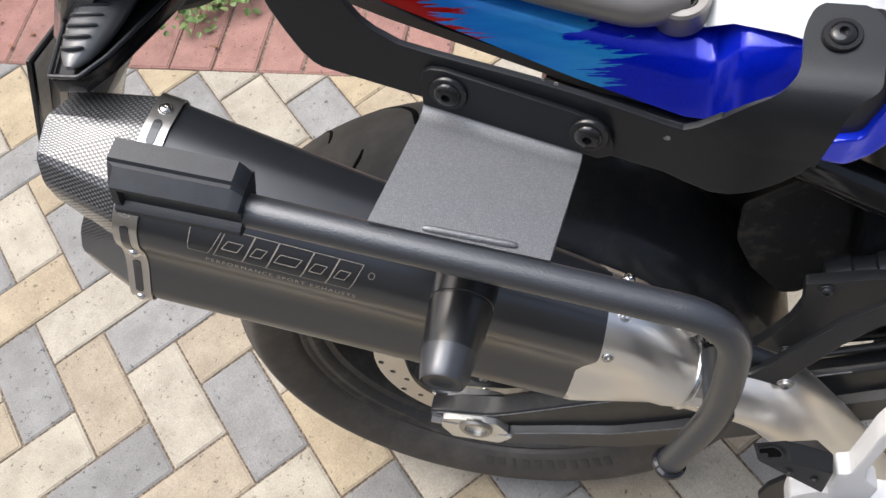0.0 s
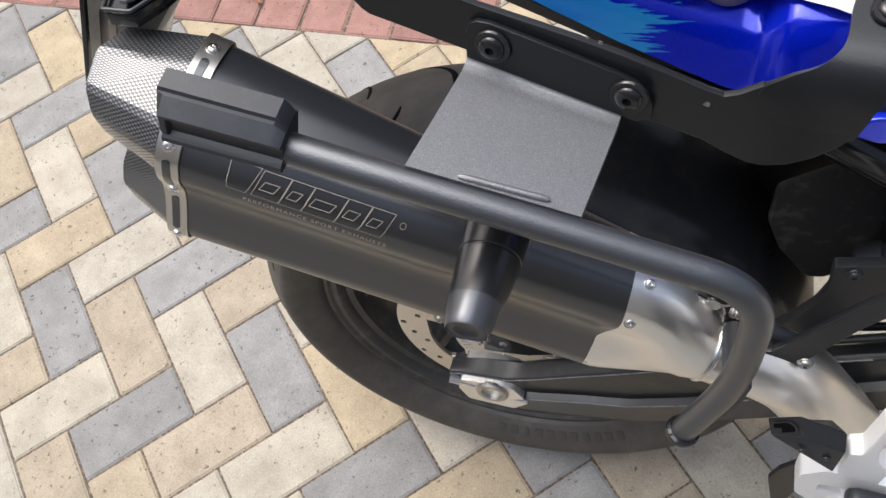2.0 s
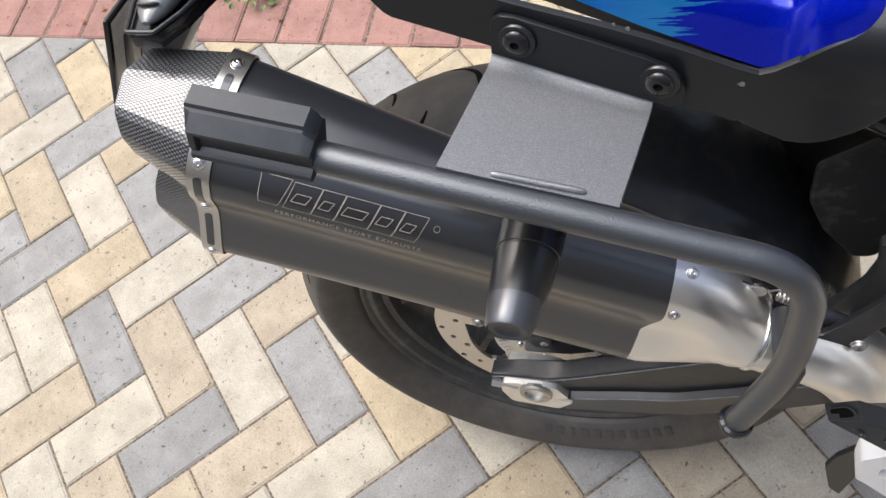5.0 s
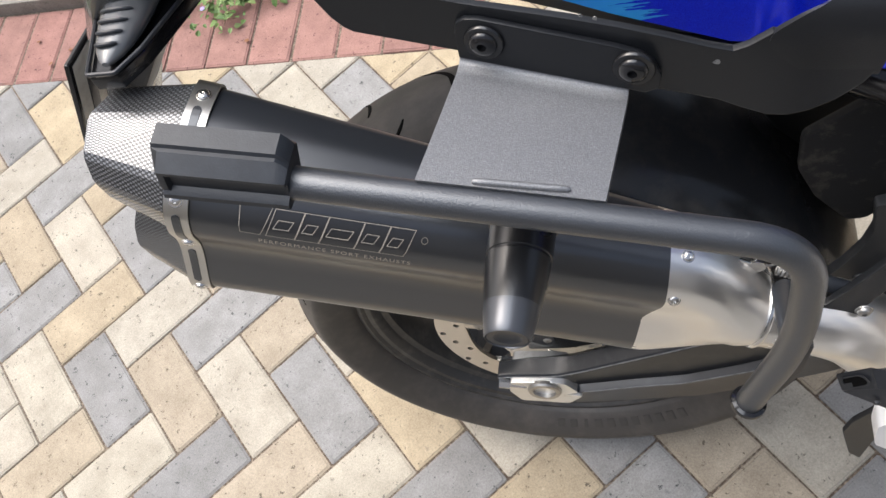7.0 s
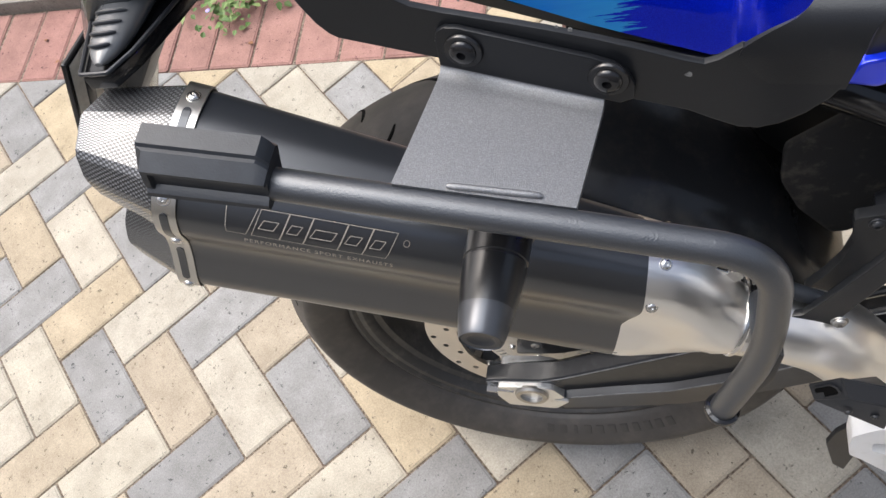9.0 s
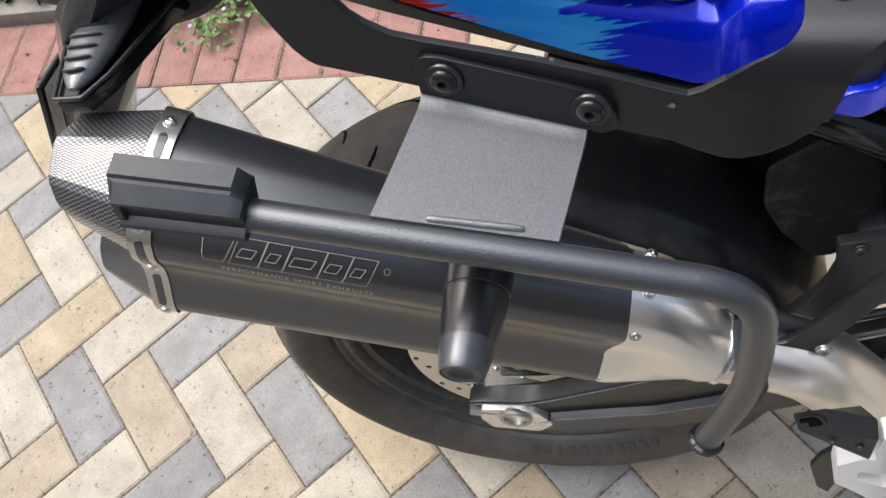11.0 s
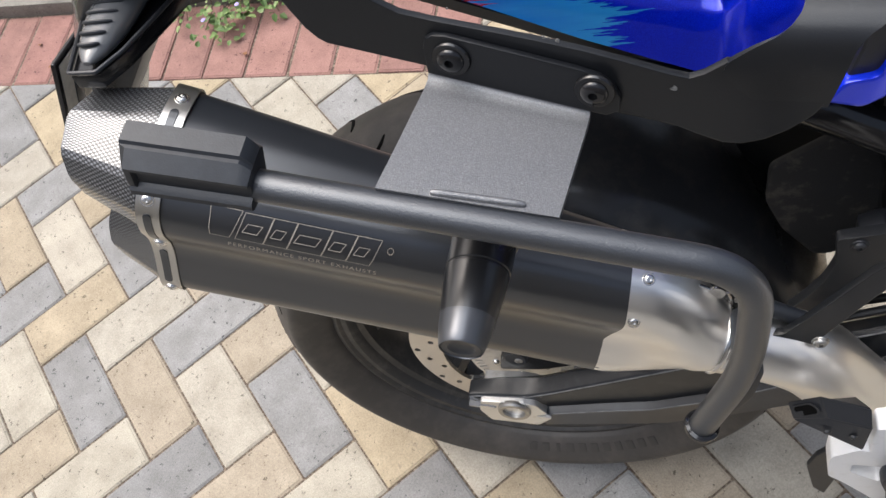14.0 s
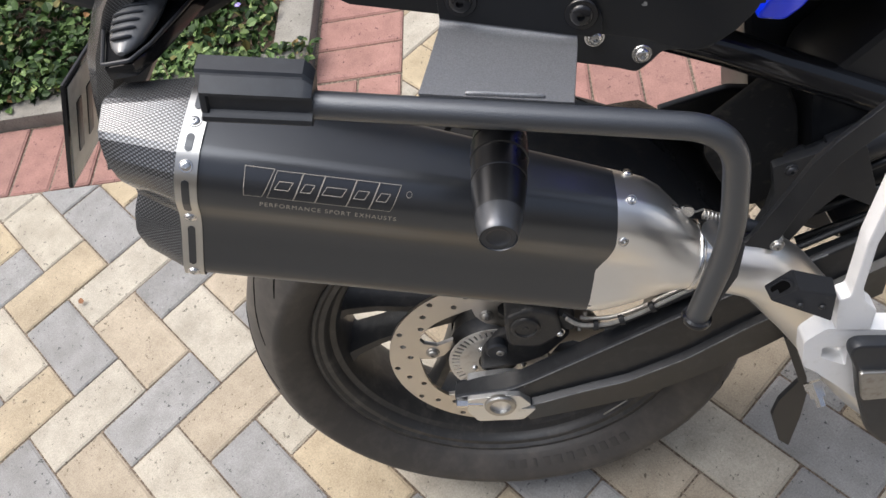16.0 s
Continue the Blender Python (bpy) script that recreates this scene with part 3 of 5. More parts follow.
def swingarm():
    """Tapered beam: flat top, creased outer edge, flank, lip along a rib and a drawn-in lower face."""
    tops = [(-0.052, 0.014), (-0.024, 0.0225), (0.029, 0.030), (0.068, 0.050), (0.109, 0.074), (0.149, 0.0935), (0.217, 0.122), (0.40, 0.205)]
    edges = [(-0.052, 0.013), (-0.0475, 0.0164), (0.0143, 0.0205), (0.0427, 0.0328), (0.1276, 0.0772), (0.201, 0.1164), (0.40, 0.215)]
    ribs = [(-0.052, 0.005), (-0.02, 0.005), (0.012, 0.002), (0.0372, -0.0116), (0.1014, 0.0062), (0.1454, 0.0159), (0.2089, 0.0459), (0.2698, 0.0874), (0.40, 0.165)]
    lows = [(-0.052, 0.000), (-0.02, -0.001), (0.012, -0.012), (0.030, -0.050), (0.1021, -0.037), (0.1611, -0.024), (0.2216, 0.004), (0.2791, 0.037), (0.3119, 0.060), (0.40, 0.112)]

    def at(line, x):
        for (x0, z0), (x1, z1) in zip(line, line[1:]):
            if x <= x1:
                return z0 + (z1 - z0) * (x - x0) / (x1 - x0)
        return line[-1][1]
    rows = []
    for x in (-0.051, -0.049, -0.037, -0.02, -0.005, 0.012, 0.022, 0.030, 0.0366, 0.045, 0.058, 0.08, 0.1021, 0.1211, 0.1265, 0.149, 0.1611, 0.18, 0.2006, 0.2216, 0.2566, 0.2791, 0.2956, 0.3119, 0.35, 0.40):
        zt, za, zb, zl = at(tops, x), at(edges, x), at(ribs, x), at(lows, x)
        rows.append([(x, -0.119, zt - 0.018), (x, -0.131, zt - 0.001), (x, -0.1455, za), (x, -0.1480, za - 0.0006), (x, -0.1500, za - 0.0024), (x, -0.1504, za - 0.0055), (x, -0.1475 if x > 0.03 else -0.150, za - 0.0085), (x, -0.1465 if x > 0.03 else -0.149, zb + 0.004), (x, -0.1525, zb + 0.0012), (x, -0.1545, zb), (x, -0.1540, zb - 0.0025), (x, -0.1500, zl + 0.003), (x, -0.146, zl), (x, -0.119, zl + 0.004)])
    bm = bmesh.new()
    loft(bm, rows)
    arm = part("swingarm", bm, ARM_BLACK, bike, "dusty satin black swingarm with pale highlights drawn along its creases", angle=22)
    # highlights along the two creases, drawn as thin pale strips
    for line, y, dz, lo, hi, r in ((edges, -0.1500, -0.0030, -0.050, 0.34, 0.0009), (ribs, -0.1542, 0.0002, 0.042, 0.34, 0.0007)):
        bm = bmesh.new()
        tube(bm, [(lo + (hi - lo) * k / 40, y, at(line, lo + (hi - lo) * k / 40) + dz) for k in range(41)], r, 8)
        part("rubbed_edge", bm, CREASE_GLINT, arm)
    bm = bmesh.new()
    slab(bm, fillet2([(-0.036, 0.015), (-0.040, -0.0064), (-0.030, -0.0295), (0.023, -0.0345), (0.0404, -0.0150), (0.021, -0.0125), (0.036, -0.007), (0.0245, 0.013), (0.009, 0.017)], 0.004), -0.157, -0.118, 0.002)
    part("axle_carrier", bm, AXLE_CAST, arm, "bare cast aluminium axle carrier")
    bm = bmesh.new()
    turned(bm, (0.0, -0.155, 0.0), OUT, [(0, 0.0185), (0.004, 0.0185), (0.006, 0.017), (0.006, 0.0125), (-0.012, 0.0115), (-0.012, 0)], 36)
    part("axle_end", bm, DULL_STEEL, arm, "hollow steel axle end")
    bm = bmesh.new()
    turned(bm, (-0.049, -0.1545, 0.0095), (1, 0, -0.2), [(0, 0.006), (0.012, 0.006), (0.012, 0.004), (0.03, 0.004)], 6)
    part("adjuster_nut", bm, BRIGHT, arm, "small bright hex adjuster nut")
    # brake hose along the arm
    bm = bmesh.new()
    tube(bm, fillet([(0.085, -0.125, 0.110), (0.105, -0.136, 0.100), (0.135, -0.138, 0.098), (0.19, -0.136, 0.122), (0.40, -0.13, 0.215)], 0.03), 0.0035, 10)
    part("brake_hose", bm, PLASTIC, arm)
    line = fillet([(0.0880, -0.138, 0.1180), (0.1000, -0.140, 0.1065), (0.1295, -0.141, 0.1030), (0.1598, -0.140, 0.1125), (0.1898, -0.139, 0.1285), (0.24, -0.136, 0.152)], 0.02)
    bm = bmesh.new()
    tube(bm, line, 0.0023, 10)
    part("hose_sleeve", bm, PALE_CABLE, arm, "pale sleeved sensor cable clipped along the arm")
    bm = bmesh.new()
    tube(bm, [p + Vector((0.004, 0.004, 0.006)) for p in line[3:]], 0.0024, 8)
    part("sensor_cable", bm, DULL_STEEL, arm)
    for i in (8, 14, 22):
        if i < len(line) - 1:
            bm = bmesh.new()
            turned(bm, line[i] + Vector((0, 0, 0.001)), line[i + 1] - line[i], [(0, 0.003), (0, 0.0062), (0.005, 0.0062), (0.005, 0.003)], 14)
            part("cable_clip", bm, PLASTIC, arm)
    return arm


swingarm()

# silencer frame: along its axis, across, and up
AX, UPV = Vector((0.930, 0, -0.3665)), Vector((0.3665, 0, 0.930))


def sil(s, y, h):
    return AX * s + Vector((0, y, 0)) + UPV * h


SIL_Y, SIL_H = -0.212, 0.320
# outline of the stacked sleeve, across and up, from its inner top corner round by the outer face
SLEEVE_LINE = [(-0.172, 0.397), (-0.203, 0.398), (-0.248, 0.381), (-0.2605, 0.362), (-0.2605, 0.340), (-0.252, 0.319), (-0.2505, 0.302), (-0.2525, 0.262), (-0.249, 0.2465), (-0.232, 0.2385), (-0.195, 0.2385), (-0.174, 0.247), (-0.166, 0.275), (-0.164, 0.355), (-0.166, 0.386)]
# the cap's mouth: along, across, up
MOUTH = [(-0.391, -0.176, 0.383), (-0.398, -0.208, 0.386), (-0.396, -0.231, 0.3715), (-0.39, -0.2385, 0.353), (-0.382, -0.237, 0.333), (-0.3715, -0.228, 0.316), (-0.3735, -0.236, 0.3), (-0.3725, -0.2405, 0.281), (-0.364, -0.238, 0.259), (-0.349, -0.228, 0.247), (-0.349, -0.195, 0.246), (-0.354, -0.178, 0.253), (-0.364, -0.172, 0.28), (-0.382, -0.17, 0.35), (-0.388, -0.171, 0.372)]


def wave(h):
    """How far the sleeve's fore edge runs ahead at height h."""
    line = [(0.230, 0.009), (0.250, 0.008), (0.285, 0.004), (0.303, 0.000), (0.322, 0.005), (0.345, 0.004), (0.380, -0.004), (0.410, -0.009)]
    for (h0, s0), (h1, s1) in zip(line, line[1:]):
        if h <= h1:
            return s0 + (s1 - s0) * (h - h0) / (h1 - h0)
    return line[-1][1]


def section(s, scale=1.0, round_by=0.0075, end=False):
    fore = max(0.0, (s + 0.326) / 0.340)
    sunk = {0: 0.016, 1: 0.014, 2: 0.001, 14: 0.016}
    inner = {0: 1.0, 1: 0.45, 10: 0.5, 11: 1.0, 12: 1.0, 13: 1.0, 14: 1.0}
    base = [(SIL_Y + (y - SIL_Y) * scale - 0.033 * fore * inner.get(i, 0.0), SIL_H + (h - SIL_H) * scale - fore * sunk.get(i, 0.0)) for i, (y, h) in enumerate(SLEEVE_LINE)]
    return [sil(s + wave(h) if end else s, y, h) for y, h in fillet2(base, round_by, 3)]


def silencer():
    bm = bmesh.new()
    loft(bm, [section(-0.331, 0.985), section(-0.330, 1.0), section(-0.02, 1.0), section(0.0142, 1.0, end=True), section(0.0147, 0.985, end=True)])
    body = part("silencer", bm, SLEEVE, bike, "matt black sport silencer with carbon end cap", angle=28)
    # carbon end cap: faceted, drawn in to the slanted mouth
    bm = bmesh.new()

    def cap_ring(t, grow=1.0, push=0.0, crisp=0.003):
        line = []
        for (y, h), (s1, y1, h1) in zip(SLEEVE_LINE, MOUTH):
            yy, hh = y + (y1 - y) * t, h + (h1 - h) * t
            line.append((-0.326 + (s1 + 0.326) * t + push, SIL_Y + (yy - SIL_Y) * grow, SIL_H + (hh - SIL_H) * grow))
        out = []
        n = len(line)
        for i in range(n):
            b0 = Vector(line[i])
            for other, w in ((line[i - 1], 1), (line[(i + 1) % n], 1)):
                v = Vector(other) - b0
                out.append(b0 + v.normalized() * min(crisp, v.length * 0.4))
        return [sil(*p) for p in out]
    rings = [cap_ring(0), cap_ring(0.18, 1.004), cap_ring(0.9), cap_ring(1.0), cap_ring(1.0, 0.95, 0.001), cap_ring(1.0, 0.92, 0.02), cap_ring(0.3, 0.86, 0)]
    loft(bm, rings, True, True, True)
    part("end_cap", bm, CARBON, body, "faceted carbon fibre end cap", angle=14)
    # clamp band with slots between its rivets
    bm = bmesh.new()
    w0, w1 = -0.3325, -0.3160
    a0, a1 = section(w0, 1.012), section(w1, 1.012)
    b0, b1 = section(w0, 1.03), section(w1, 1.03)
    n = len(a0)
    vs = [[bm.verts.new(p) for p in r] for r in (a0, b0, b1, a1)]
    for i in range(4):
        for j in range(n):
            bm.faces.new((vs[i][j], vs[i][(j + 1) % n], vs[(i + 1) % 4][(j + 1) % n], vs[(i + 1) % 4][j]))
    band = part("clamp_band", bm, CLAMP_STEEL, body, "slotted stainless clamp band", angle=28)
    # slots and rivets round the band
    outline = section(-0.3245, 1.034)
    length = [0.0]
    for p, q in zip(outline, outline[1:] + outline[:1]):
        length.append(length[-1] + (q - p).length)

    def on_band(u):
        for i in range(n):
            if length[i] <= u <= length[i + 1]:
                t = (u - length[i]) / max(1e-6, length[i + 1] - length[i])
                p, q = outline[i], outline[(i + 1) % n]
                d = (q - p).normalized()
                return p.lerp(q, t), d, AX.cross(d).normalized()
    marks = {}
    for nm, yy, hh in (("a", -0.186, 0.3985), ("e", -0.2260, 0.3915), ("b", -0.2575, 0.3740), ("c", -0.252, 0.3175), ("d", -0.2490, 0.2530)):
        target = sil(-0.3245, yy, hh)
        marks[nm] = min((length[-1] * k / 600 for k in range(600)), key=lambda u: (on_band(u)[0] - target).length)
    for nm, u in marks.items():
        p, d, nrm = on_band(u)
        if (p - sil(-0.3245, SIL_Y, SIL_H)).dot(nrm) < 0:
            nrm = -nrm
        dome_bolt("rivet", p - nrm * 0.0006, nrm, 0.0052, 0.0040, band, BRIGHT, h=0.6)
    keys = sorted(marks.values())
    for u0, u1 in zip(keys, keys[1:]):
        bm = bmesh.new()
        m = 30
        lo, hi = u0 + 0.011, u1 - 0.011
        rows = []
        for i in range(m + 1):
            t = i / m
            u = lo + (hi - lo) * t
            p, d, nrm = on_band(u)
            if (p - sil(-0.3245, SIL_Y, SIL_H)).dot(nrm) < 0:
                nrm = -nrm
            e = min(u - lo, hi - u)
            w = 0.0029 * (1 if e > 0.0029 else math.sqrt(max(0.02, 1 - (1 - e / 0.0029) ** 2)))
            rows.append([p - AX * w + nrm * 0.0004, p + AX * w + nrm * 0.0004, p + AX * w - nrm * 0.002, p - AX * w - nrm * 0.002])
        loft(bm, rows)
        part("slot", bm, SLEEVE, band)
    # stainless cone
    bm = bmesh.new()

    def cone_ring(s, k, dy, dh, r):
        """Blend of the sleeve's section and a circle."""
        base = section(s, 0.997)
        c = sil(s, SIL_Y + dy, SIL_H + dh)
        out = []
        for p in base:
            q = p - sil(s, SIL_Y, SIL_H)
            ang = math.atan2(q.dot(UPV), q.y)
            circ = c + Vector((0, math.cos(ang) * r, 0)) + UPV * (math.sin(ang) * r)
            out.append(p.lerp(circ, k))
        return out
    rings = [cone_ring(0.000, 0.0, 0, 0, 0.03), cone_ring(0.030, 0.01, 0, 0, 0.05), cone_ring(0.038, 0.07, -0.001, 0.001, 0.05), cone_ring(0.052, 0.27, -0.010, 0.000, 0.045), cone_ring(0.070, 0.62, -0.018, 0.000, 0.039), cone_ring(0.086, 0.90, -0.022, 0.000, 0.0335), cone_ring(0.096, 1.0, -0.023, 0.000, 0.0300)]
    loft(bm, rings)
    # the steel's warm mottle stands here for pavers reflected in the cone
    part("cone", bm, STEEL, body, "brushed stainless cone, faint warm mottle standing for reflected pavers")
    bm = bmesh.new()
    turned(bm, sil(0.0940, SIL_Y - 0.023, SIL_H), AX, [(0, 0.0285), (0.001, 0.0312), (0.002, 0.0318), (0.004, 0.0318), (0.005, 0.0312), (0.006, 0.0300), (0.024, 0.0300), (0.024, 0.027)], 48)
    part("cone_collar", bm, BRIGHT, body, "polished steel collar")
    for yy, hh in ((-0.2605, 0.3517), (-0.212, 0.3832), (-0.2425, 0.3805), (-0.248, 0.257)):
        o = sil(0.0225, yy, hh)
        nrm = (Vector((0, yy - SIL_Y, 0)) + UPV * (hh - SIL_H) * 0.8).normalized()
        dome_bolt("cone_rivet", o - nrm * 0.0002, nrm, 0.0046, 0.0036, body, BRIGHT, h=0.6)
    # spring and its hooks
    bm = bmesh.new()
    p0, p1 = Vector((0.209, -0.229, 0.3105)), Vector((0.252, -0.233, 0.2885))
    d = (p1 - p0).normalized()
    x = d.orthogonal().normalized()
    y = d.cross(x)
    pts = [p0 + d * 0.012 + d * (0.026 * i / 96) + (x * math.cos(i * 0.524) + y * math.sin(i * 0.524)) * 0.0038 for i in range(97)]
    tube(bm, [p0, p0 + d * 0.006] + pts + [p1 - d * 0.004, p1], 0.0010, 6)
    part("exhaust_spring", bm, DULL_STEEL, body, "small bright exhaust spring")
    bm = bmesh.new()
    turned(bm, (0.2060, -0.230, 0.3115), OUT, [(0, 0.003), (0, 0.0065), (0.0025, 0.0065), (0.0025, 0.003)], 20)
    box(bm, (0.020, 0.0025, 0.010), Matrix.Translation((0.196, -0.231, 0.3145)) @ pose(0, 0, 0, 0, 35, 0), 0.0008)
    part("spring_hook", bm, BRIGHT, body)
    # rubber sleeve over the spring's far end
    bm = bmesh.new()
    tube(bm, [p0 + d * 0.036, p1 + d * 0.02], 0.0062, 14)
    part("spring_sleeve", bm, RUBBER, body)
    return body


silencer_ob = silencer()


def skin_y(h):
    """The sleeve's outer face at height h."""
    line = sorted((hh, yy) for yy, hh in SLEEVE_LINE[2:8])
    for (h0, y0), (h1, y1) in zip(line, line[1:]):
        if h0 <= h <= h1:
            return y0 + (y1 - y0) * (h - h0) / (h1 - h0)
    return -0.2605


def on_skin(s, h, out=0.0006):
    return sil(s, skin_y(h) - out, h)


def engraved_line(bm, pts, w=0.00045, closed=True):
    """A thin raised line through points (along, up) on the sleeve."""
    ends = list(zip(pts, pts[1:] + pts[:1])) if closed else list(zip(pts, pts[1:]))
    for (s0, h0), (s1, h1) in ends:
        d = Vector((s1 - s0, h1 - h0)).normalized()
        q = Vector((-d.y, d.x)) * w / 2
        e = d * w * 0.4
        for k in range(3):
            a, b = k / 3, (k + 1) / 3
            p0 = (s0 + (s1 - s0) * a, h0 + (h1 - h0) * a)
            p1 = (s0 + (s1 - s0) * b, h0 + (h1 - h0) * b)
            bm.faces.new([bm.verts.new(on_skin(s, h)) for s, h in ((p0[0] - q.x - e.x, p0[1] - q.y - e.y), (p1[0] - q.x + e.x, p1[1] - q.y + e.y), (p1[0] + q.x + e.x, p1[1] + q.y + e.y), (p0[0] + q.x - e.x, p0[1] + q.y - e.y))])


def engraving():
    """Maker's badge as plain outlined shapes; the line of words below it is lettered."""
    def shape(pts):
        bm = bmesh.new()
        engraved_line(bm, pts)
        part("badge_outline", bm, ENGRAVED, silencer_ob, smooth=False)
    lo, hi = 0.3550, 0.3765
    lean = 0.006
    shape([(-0.2815, lo), (-0.2820, hi), (-0.2600, hi - 0.0003), (-0.2680, lo)])
    x = -0.2640
    for w in (0.0200, 0.0170, 0.0246, 0.0180, 0.0170):
        shape([(x, lo), (x + lean, hi - 0.001), (x + lean + w, hi - 0.001), (x + w, lo)])
        m = (lo + hi) / 2
        shape([(x + 0.0052, m - 0.0024), (x + lean * 0.6 + 0.0048, m + 0.0030), (x + lean * 0.6 + w - 0.0048, m + 0.0030), (x + w - 0.0044, m - 0.0024)])
        x += w - 0.0005
    shape([(-0.1565 + 0.0021 * math.cos(k * math.pi / 6), 0.3700 + 0.0021 * math.sin(k * math.pi / 6)) for k in range(12)])
    font = bpy.data.curves.new("wording", "FONT")
    font.body = "PERFORMANCE SPORT EXHAUSTS"
    font.size, font.space_character = 0.0062, 1.25
    tmp = new("wording_tmp", font)
    bpy.context.view_layer.update()
    me = bpy.data.meshes.new_from_object(tmp.evaluated_get(bpy.context.evaluated_depsgraph_get()))
    bpy.data.objects.remove(tmp)
    xs = [v.co.x for v in me.vertices]
    k = 0.1055 / (max(xs) - min(xs))
    for v in me.vertices:
        v.co = on_skin(-0.2692 + (v.co.x - min(xs)) * k, 0.3456 + v.co.y * 0.95)
    me.materials.clear()
    me.materials.append(ENGRAVED)
    ob = new("wording", me)
    ob.parent = silencer_ob
    tagged(ob, "engraved words: performance sport exhausts")


engraving()



def exhaust_pipe():
    bm = bmesh.new()
    a = sil(0.107, SIL_Y - 0.023, SIL_H)
    path = fillet([a, a + AX * 0.060, (0.342, -0.212, 0.108), (0.400, -0.205, -0.010), (0.446, -0.190, -0.085), (0.60, -0.10, -0.17)], 0.06, 12)
    tube(bm, path, [0.0300 + 0.005 * min(1.0, i / 30) for i in range(len(path))], 32)
    p = part("exhaust_pipe", bm, STEEL, bike, "brushed stainless exhaust pipe with brown heat tint")
    dome_bolt("clamp_screw", (0.287, -0.226, 0.2560), (0.45, -0.25, 0.85), 0.0048, 0.0040, p, DULL_STEEL)


exhaust_pipe()


# ---- pannier rack ----
def smooth_line(pts, n=5):
    """A smooth curve through the points."""
    out = []
    for i in range(len(pts) - 1):
        a, p, q, c = pts[max(i - 1, 0)], pts[i], pts[i + 1], pts[min(i + 2, len(pts) - 1)]
        for k in range(n):
            t = k / n
            out.append(0.5 * (2 * p + (q - a) * t + (2 * a - 5 * p + 4 * q - c) * t * t + (3 * p - a - 3 * q + c) * t ** 3))
    return out + [pts[-1]]


def rack():
    top = [(-0.020, 0.700), (-0.010, 0.640), (-0.003, 0.608), (0.0038, 0.5869), (0.010, 0.5765), (0.0169, 0.5700), (0.030, 0.5620), (0.048, 0.5573), (0.0833, 0.5497), (0.105, 0.5448), (0.130, 0.5385), (0.152, 0.5318), (0.1765, 0.5236), (0.1865, 0.5212), (0.194, 0.5245), (0.205, 0.533)]
    right = [(0.2590, 0.5225), (0.2560, 0.511), (0.249, 0.4985), (0.238, 0.4865), (0.226, 0.478), (0.215, 0.4738), (0.2046, 0.4740), (0.190, 0.480), (0.178, 0.486)]
    low = [(0.149, 0.4935), (0.0361, 0.5238), (-0.009, 0.5353), (-0.0235, 0.5390), (-0.0285, 0.5425), (-0.0341, 0.5500), (-0.0400, 0.5640), (-0.0455, 0.580), (-0.050, 0.606), (-0.056, 0.640), (-0.066, 0.700)]

    def splay(mesh):
        """The plate stands out further towards its fore end."""
        for v in mesh.verts:
            v.co.y += 0.0018 - 0.155 * (v.co.x - 0.1362)
    bm = bmesh.new()
    slab(bm, top + right + low, -0.2275, -0.2225, 0.0008)
    splay(bm)
    rail = part("rack_plate", bm, SATIN_BLACK, bike, "flat satin black rack plate with chipped edge")
    # tab folded inward at its fore end
    bm = bmesh.new()
    prof = [(-0.2268, 0.492), (-0.2277, 0.506), (-0.2279, 0.518), (-0.2262, 0.528), (-0.2230, 0.5355), (-0.2180, 0.5410), (-0.210, 0.5455), (-0.190, 0.5517), (-0.181, 0.5545), (-0.1765, 0.5559), (-0.1740, 0.5567)]
    edge = [(0.2235, 0.2560), (0.2090, 0.2590), (0.2050, 0.2615), (0.2165, 0.2640), (0.2300, 0.2690), (0.2370, 0.2768), (0.2410, 0.2785), (0.2430, 0.2805), (0.2460, 0.2795), (0.2490, 0.2765), (0.2530, 0.2715)]
    fold = smooth_line([Vector((y, z, 0)) for y, z in prof])
    sides = smooth_line([Vector((xa, xb, 0)) for xa, xb in edge])
    rows = []
    for k, (p, s) in enumerate(zip(fold, sides)):
        q = (fold[min(k + 1, len(fold) - 1)] - fold[max(k - 1, 0)]).normalized()
        ny, nz = -q.y, q.x
        if nz > 0:
            ny, nz = -ny, -nz
        across = [s.x + (s.y - s.x) * t / 5 for t in range(6)]
        rows.append([(x, p.x, p.y) for x in across] + [(x, p.x + 0.004 * abs(ny), p.y - 0.004 * abs(nz)) for x in across[::-1]])
    loft(bm, rows)
    splay(bm)
    bmesh.ops.translate(bm, verts=bm.verts, vec=(-0.001, -0.0003, 0.0125))
    part("rack_tab", bm, SATIN_BLACK, rail, angle=60)
    dome_bolt("rack_bolt", (0.2590, -0.2100, 0.5640), (0, -0.29, 0.957), 0.0098, 0.0070, rail, GLOSS_BLACK, h=0.6)
    rng = random.Random(5)
    for x, z, r in ((0.1785, 0.5135, 0.0028), (0.1110, 0.5470, 0.0016), (0.1185, 0.5445, 0.0020), (0.0600, 0.5655, 0.0010)):
        bm = bmesh.new()
        r *= 0.75
        ring = [(x + r * rng.uniform(0.5, 1.1) * math.cos(k * math.pi / 4), z + r * rng.uniform(0.5, 1.1) * math.sin(k * math.pi / 4)) for k in range(8)]
        slab(bm, ring, -0.2277, -0.2270)
        splay(bm)
        part("paint_chip", bm, CHIPPED, rail)
    # bracket: flange against the plate, bend, tongue to the loop
    bm = bmesh.new()
    line = lambda x: 0.5203 - 0.267 * (x - 0.0385)
    fl = [(0.0385, line(0.0385) + 0.002), (0.0400, line(0.04) + 0.020)] + [(x, line(x) + h) for x, h in ((0.0425, 0.028), (0.048, 0.0325), (0.056, 0.0342), (0.128, 0.0325), (0.140, 0.031), (0.147, 0.026), (0.150, 0.018), (0.149, 0.008), (0.141, 0.002))]
